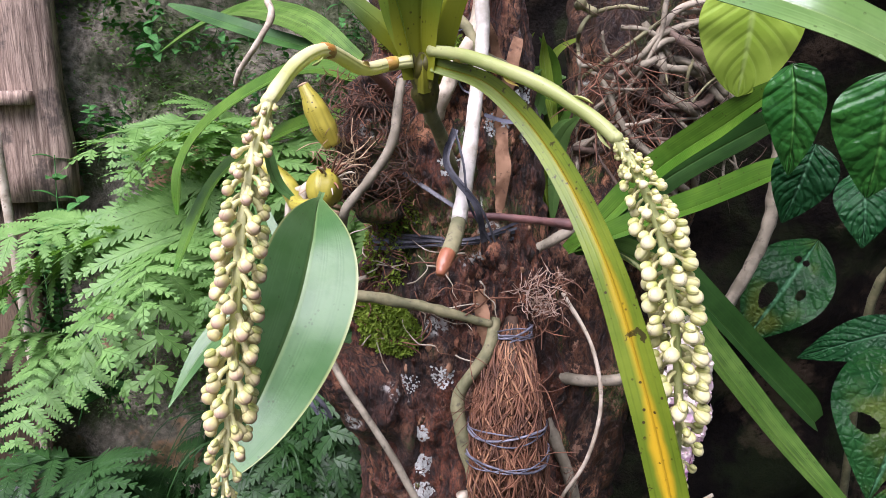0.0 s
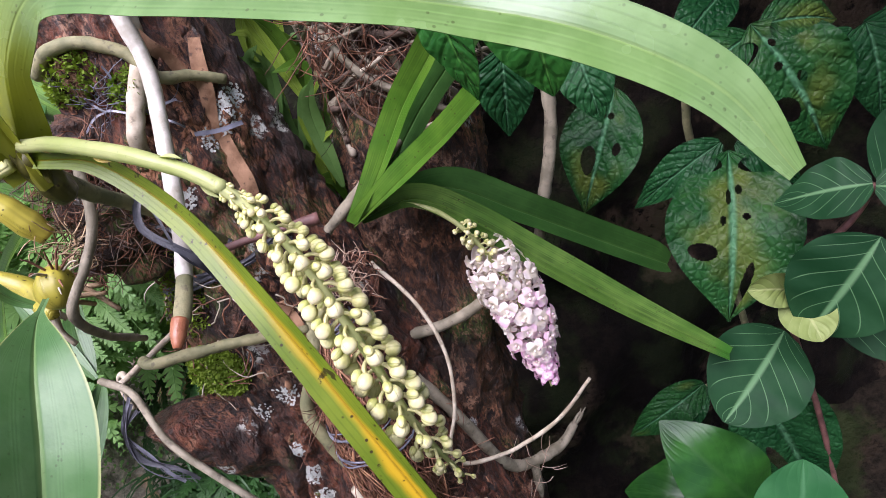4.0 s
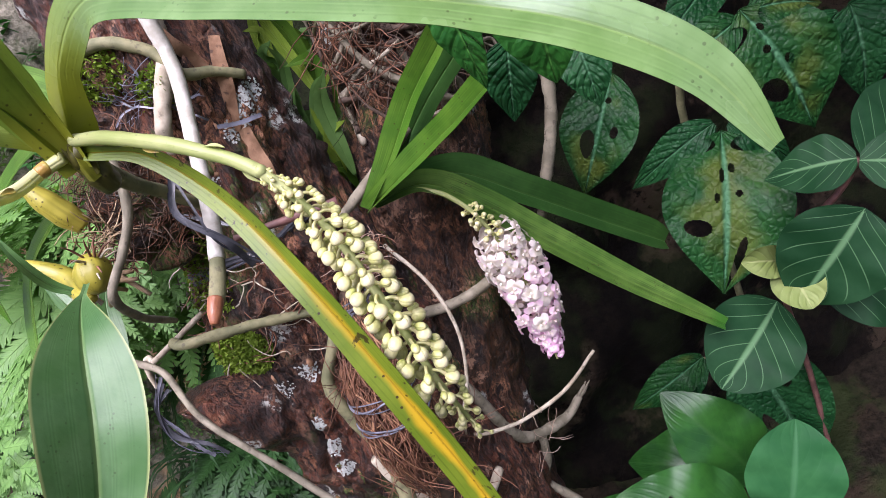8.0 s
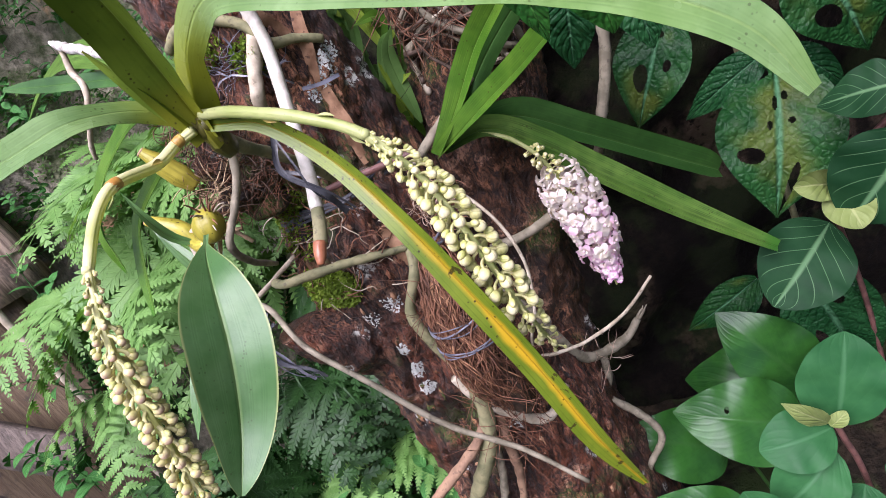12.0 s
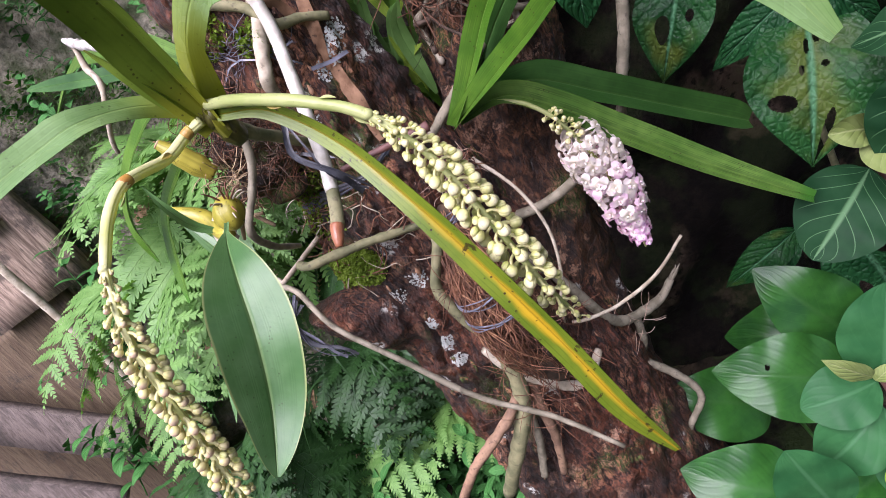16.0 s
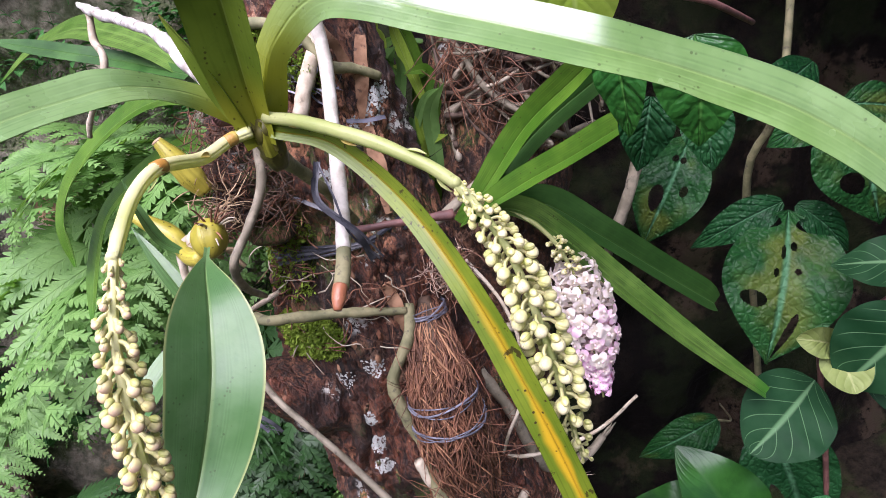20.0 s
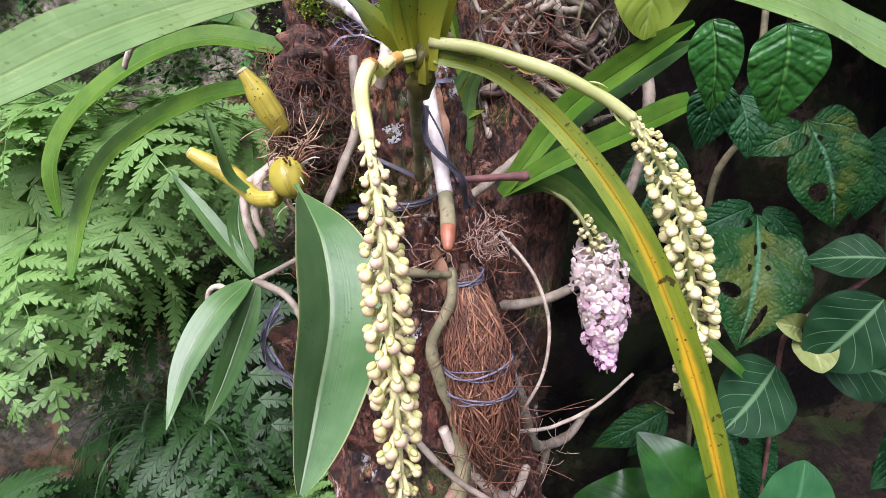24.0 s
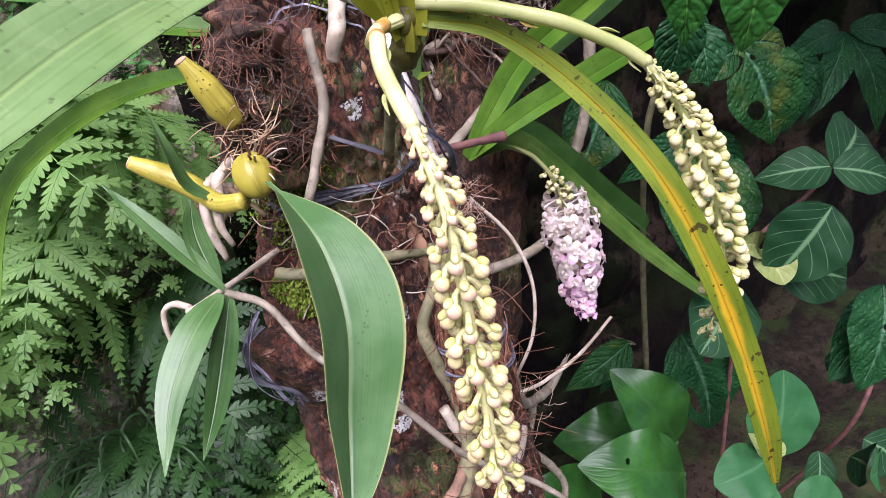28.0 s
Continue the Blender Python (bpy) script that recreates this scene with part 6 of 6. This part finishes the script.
# bark mat and creeping hair roots over the lower trunk
mat_ = thing("creeping_roots", (0.02, 0.66, 1.22), "fine creeping roots spread over the bark", "root mat")
for i in range(46):
    q = random.Random(300 + i)
    x, z = q.uniform(-0.03, 0.10), q.uniform(1.17, 1.29)
    a = q.uniform(0, 6.28)
    pts = []
    for k in range(6):
        pts.append(trunk_front(x, z, 0.006 + 0.003 * q.random()))
        a += q.uniform(-0.6, 0.6)
        x, z = x + 0.011 * math.cos(a), z + 0.008 * math.sin(a)
    part("hair_root", Geo().tube(pts, [0.0009, 0.0007, 0.0004], 12, 4), FIBRE if i % 3 else ROOT_PALE, mat_)

# root tangle on the limb
tangle = thing("root_tangle", (0.25, 0.77, 1.42), "tangle of old grey roots clasping the limb", "roots")
for i in range(64):
    q = random.Random(500 + i)
    x, z = q.uniform(0.215, 0.35), q.uniform(1.36, 1.56)
    a = q.choice((0.1, -0.6, 2.6, -2.4, -0.9, 0.5)) + q.uniform(-0.4, 0.4)
    pts = []
    for k in range(7):
        y = 0.876 - math.sqrt(max(0.0002, 0.105 ** 2 - min(0.095, abs(x - 0.285)) ** 2)) - 0.022 * q.random()
        pts.append((x, y, z))
        a += q.uniform(-0.7, 0.7)
        x, z = min(0.385, max(0.205, x + 0.026 * math.cos(a))), min(1.62, max(1.31, z + 0.024 * math.sin(a)))
    r = q.choice((0.0016, 0.0022, 0.0032, 0.0046)) * q.uniform(0.8, 1.2)
    part("root", Geo().tube(pts, [r * 0.8, r, r * 0.7], 26, 8, 0.45, i), q.choice((ROOT_GREY, ROOT_OLIVE, ROOT_GREY, ROOT_DARK, ROOT_GREY, ROOT_PALE)), tangle)
part("fibre_nest", fibres(Geo(), 120, lambda q: (lambda a: (0.240 + 0.030 * math.cos(a), 0.765 + q.uniform(-0.02, 0.02), 1.410 + 0.040 * math.sin(a)))(q.uniform(0, 6.28)), 0.045, 0.0007, 3, 0.5), FIBRE, tangle, "reddish nest of fibres")["kind"] = "stuff"
part("fibre_nest", fibres(Geo(), 130, lambda q: (q.uniform(0.205, 0.38), q.uniform(0.745, 0.785), q.uniform(1.34, 1.54)), 0.05, 0.0005, 4, 0.5), FIBRE_DARK, tangle)["kind"] = "stuff"
part("fibre_nest", fibres(Geo(), 110, lambda q: (q.uniform(0.24, 0.37), q.uniform(0.74, 0.78), q.uniform(1.34, 1.50)), 0.05, 0.0005, 5), FIBRE_DARK, tangle)["kind"] = "stuff"

# green shoots in the fork
shoots = thing("fork_shoots", (0.16, 0.88, 1.25), "narrow green shoots growing in the trunk fork", "plant")
for i in range(40):
    q = random.Random(700 + i)
    b = np.array((q.uniform(0.125, 0.195), q.uniform(0.80, 0.90), q.uniform(1.22, 1.42)))
    d = np.array((q.uniform(-0.3, 0.5), q.uniform(-0.3, 0.1), 1.0)) * q.uniform(0.06, 0.14)
    strap("leaf", [b, b + d * 0.6, b + d + (q.uniform(-0.04, 0.04), -0.02, -0.02)], q.uniform(0.010, 0.022), (0.2, -1, 0.4), (STRAP, FERN, LIME, FERN)[i % 4], shoots, "", 0.3, lance, 14)

# ---- strings ----
def string(pts, r, mat, label):
    solo("string", Geo().blade(pts, r * 2.2, (0.3, -1, 0.35), 24, 1, 0.4, 0.0003) if r > 0.0008 else Geo().tube(pts, r, 30, 5, 0.3), mat, pts[0], label, "string", "plastic strings")


for i in range(14):
    q = random.Random(800 + i)
    dz = q.uniform(-0.008, 0.008)
    string([trunk_front(x, z + dz * w, 0.003 + 0.004 * q.random()) for x, z, w in ((-0.01, 1.272, 1.0), (0.02, 1.276, 0.9), (0.05, 1.281, 0.7), (0.09, 1.284, 0.5), (0.13, 1.287, 1.0))], 0.0007 if i % 2 else 0.0013, STRING_BLACK, "dark plastic strands tied round the trunk")
for i in range(3):
    q = random.Random(830 + i)
    string([(0.078, 0.57, 1.385), (0.080 + q.uniform(-0.01, 0.01), 0.553, 1.36), (0.088 + q.uniform(-0.01, 0.01), 0.548, 1.33), (0.105 + q.uniform(-0.012, 0.012), 0.56, 1.30)], 0.0009 if i else 0.0026, STRING_BLACK, "dark plastic ribbon hanging beside the root")
for i in range(24):
    q = random.Random(850 + i)
    x, z, a = 0.055 + q.uniform(-0.02, 0.03), 1.437 + q.uniform(-0.012, 0.022), q.uniform(0, 6.28)
    p = []
    for k in range(5):
        p.append(trunk_front(x, z, 0.002 + q.uniform(0, 0.009)))
        a += q.uniform(-1.0, 1.0)
        x, z = x + 0.011 * math.cos(a), z + 0.009 * math.sin(a)
    string(p, 0.0003 if i % 4 else 0.0009, STRING, "knotted blue-grey plastic string")
string([trunk_front(0.10, 1.395, 0.006), trunk_front(0.12, 1.393, 0.008), trunk_front(0.135, 1.388, 0.006)], 0.002, STRING, "blue-grey plastic string across the bark")
string([trunk_front(0.02, 1.35, 0.006), trunk_front(0.06, 1.325, 0.008), trunk_front(0.09, 1.305, 0.008)], 0.002, STRING_BLACK, "dark plastic string across the bark")
for i in range(8):
    q = random.Random(880 + i)
    k = 0.006 * q.random()
    string([(-0.066 + k, 0.655, 1.205 + q.uniform(-0.01, 0.015)), (-0.078 - k, 0.648 + k, 1.185), (-0.080 + q.uniform(-0.006, 0.008), 0.646 + k, 1.155), (-0.068 + q.uniform(-0.01, 0.012), 0.645 + k, 1.130), (-0.052 + q.uniform(-0.012, 0.008), 0.652, 1.112 + q.uniform(-0.008, 0.01))], (0.0005, 0.0016, 0.0004)[i % 3], STRING_BLACK if i % 2 else STRING, "grey plastic strands round the branch stub")

# ---- pale broken root and thin hanging root ----
pr = [(-0.130, 0.79, 1.556), (-0.10, 0.75, 1.540), (-0.037, 0.66, 1.512), (-0.005, 0.60, 1.490), (0.025, 0.545, 1.462), (0.05, 0.512, 1.436)]
solo("aerial_root", Geo().tube(pr, [0.003, 0.0055, 0.0045, 0.006, 0.0055, 0.006], 40, 9, 0.5), ROOT_PAPER, pr[0], "flattened white papery root with a broken end", "root", "roots on the trunk")
hr = [(-0.118, 0.775, 1.545), (-0.120, 0.765, 1.52), (-0.112, 0.75, 1.50), (-0.125, 0.745, 1.475), (-0.150, 0.755, 1.448), (-0.160, 0.764, 1.433)]
solo("aerial_root", Geo().tube(hr, [0.004, 0.0036, 0.003, 0.0026], 30, 8, 0.3), ROOT_PALE, hr[0], "thin pale root hanging free in a curve", "root", "roots on the trunk")

# splinters on the torn root, fine hairs below it
for k in range(6):
    q = random.Random(1300 + k)
    p0 = np.array((0.308, 0.793, 0.882))
    solo("splinter", Geo().tube([p0, p0 + (0.012, 0.002, 0.008 + q.uniform(-0.006, 0.006)), p0 + (0.022 + q.uniform(-0.006, 0.006), 0.004, 0.016 + q.uniform(-0.012, 0.010))], [0.0026, 0.0016, 0.0005], 8, 5, 0.2), ROOT_GREY, tuple(p0), "splinter at the torn end of the dead root", "splinter", "splinters")
low = thing("fine_root_hairs", (0.23, 0.76, 0.88), "fine pale root hairs hanging from the dead root", "root hairs")
part("root_hair", fibres(Geo(), 16, lambda q: (q.uniform(0.19, 0.27), q.uniform(0.74, 0.77), q.uniform(0.86, 0.92)), 0.03, 0.0005, 8, 0.7), FIBRE_PALE, low)["kind"] = "stuff"
part("root_hair", fibres(Geo(), 40, lambda q: (q.uniform(0.14, 0.19), q.uniform(0.67, 0.70), q.uniform(0.97, 1.06)), 0.035, 0.0004, 9, 0.4), FIBRE, low)["kind"] = "stuff"

# small pale root hooking out of the ferns
HOOK = [(-0.02, 0.72, 1.235)] + [(-0.107, 0.74, 1.2), (-0.114, 0.76, 1.195), (-0.126, 0.78, 1.195), (-0.137, 0.79, 1.188), (-0.142, 0.79, 1.172), (-0.143, 0.79, 1.148)]
solo("aerial_root", Geo().tube(HOOK, [0.003, 0.0036, 0.0032, 0.0026], 40, 8, 0.25), ROOT_PALE, HOOK[0], "small pale root curling free beside the trunk", "root", "roots on the trunk")
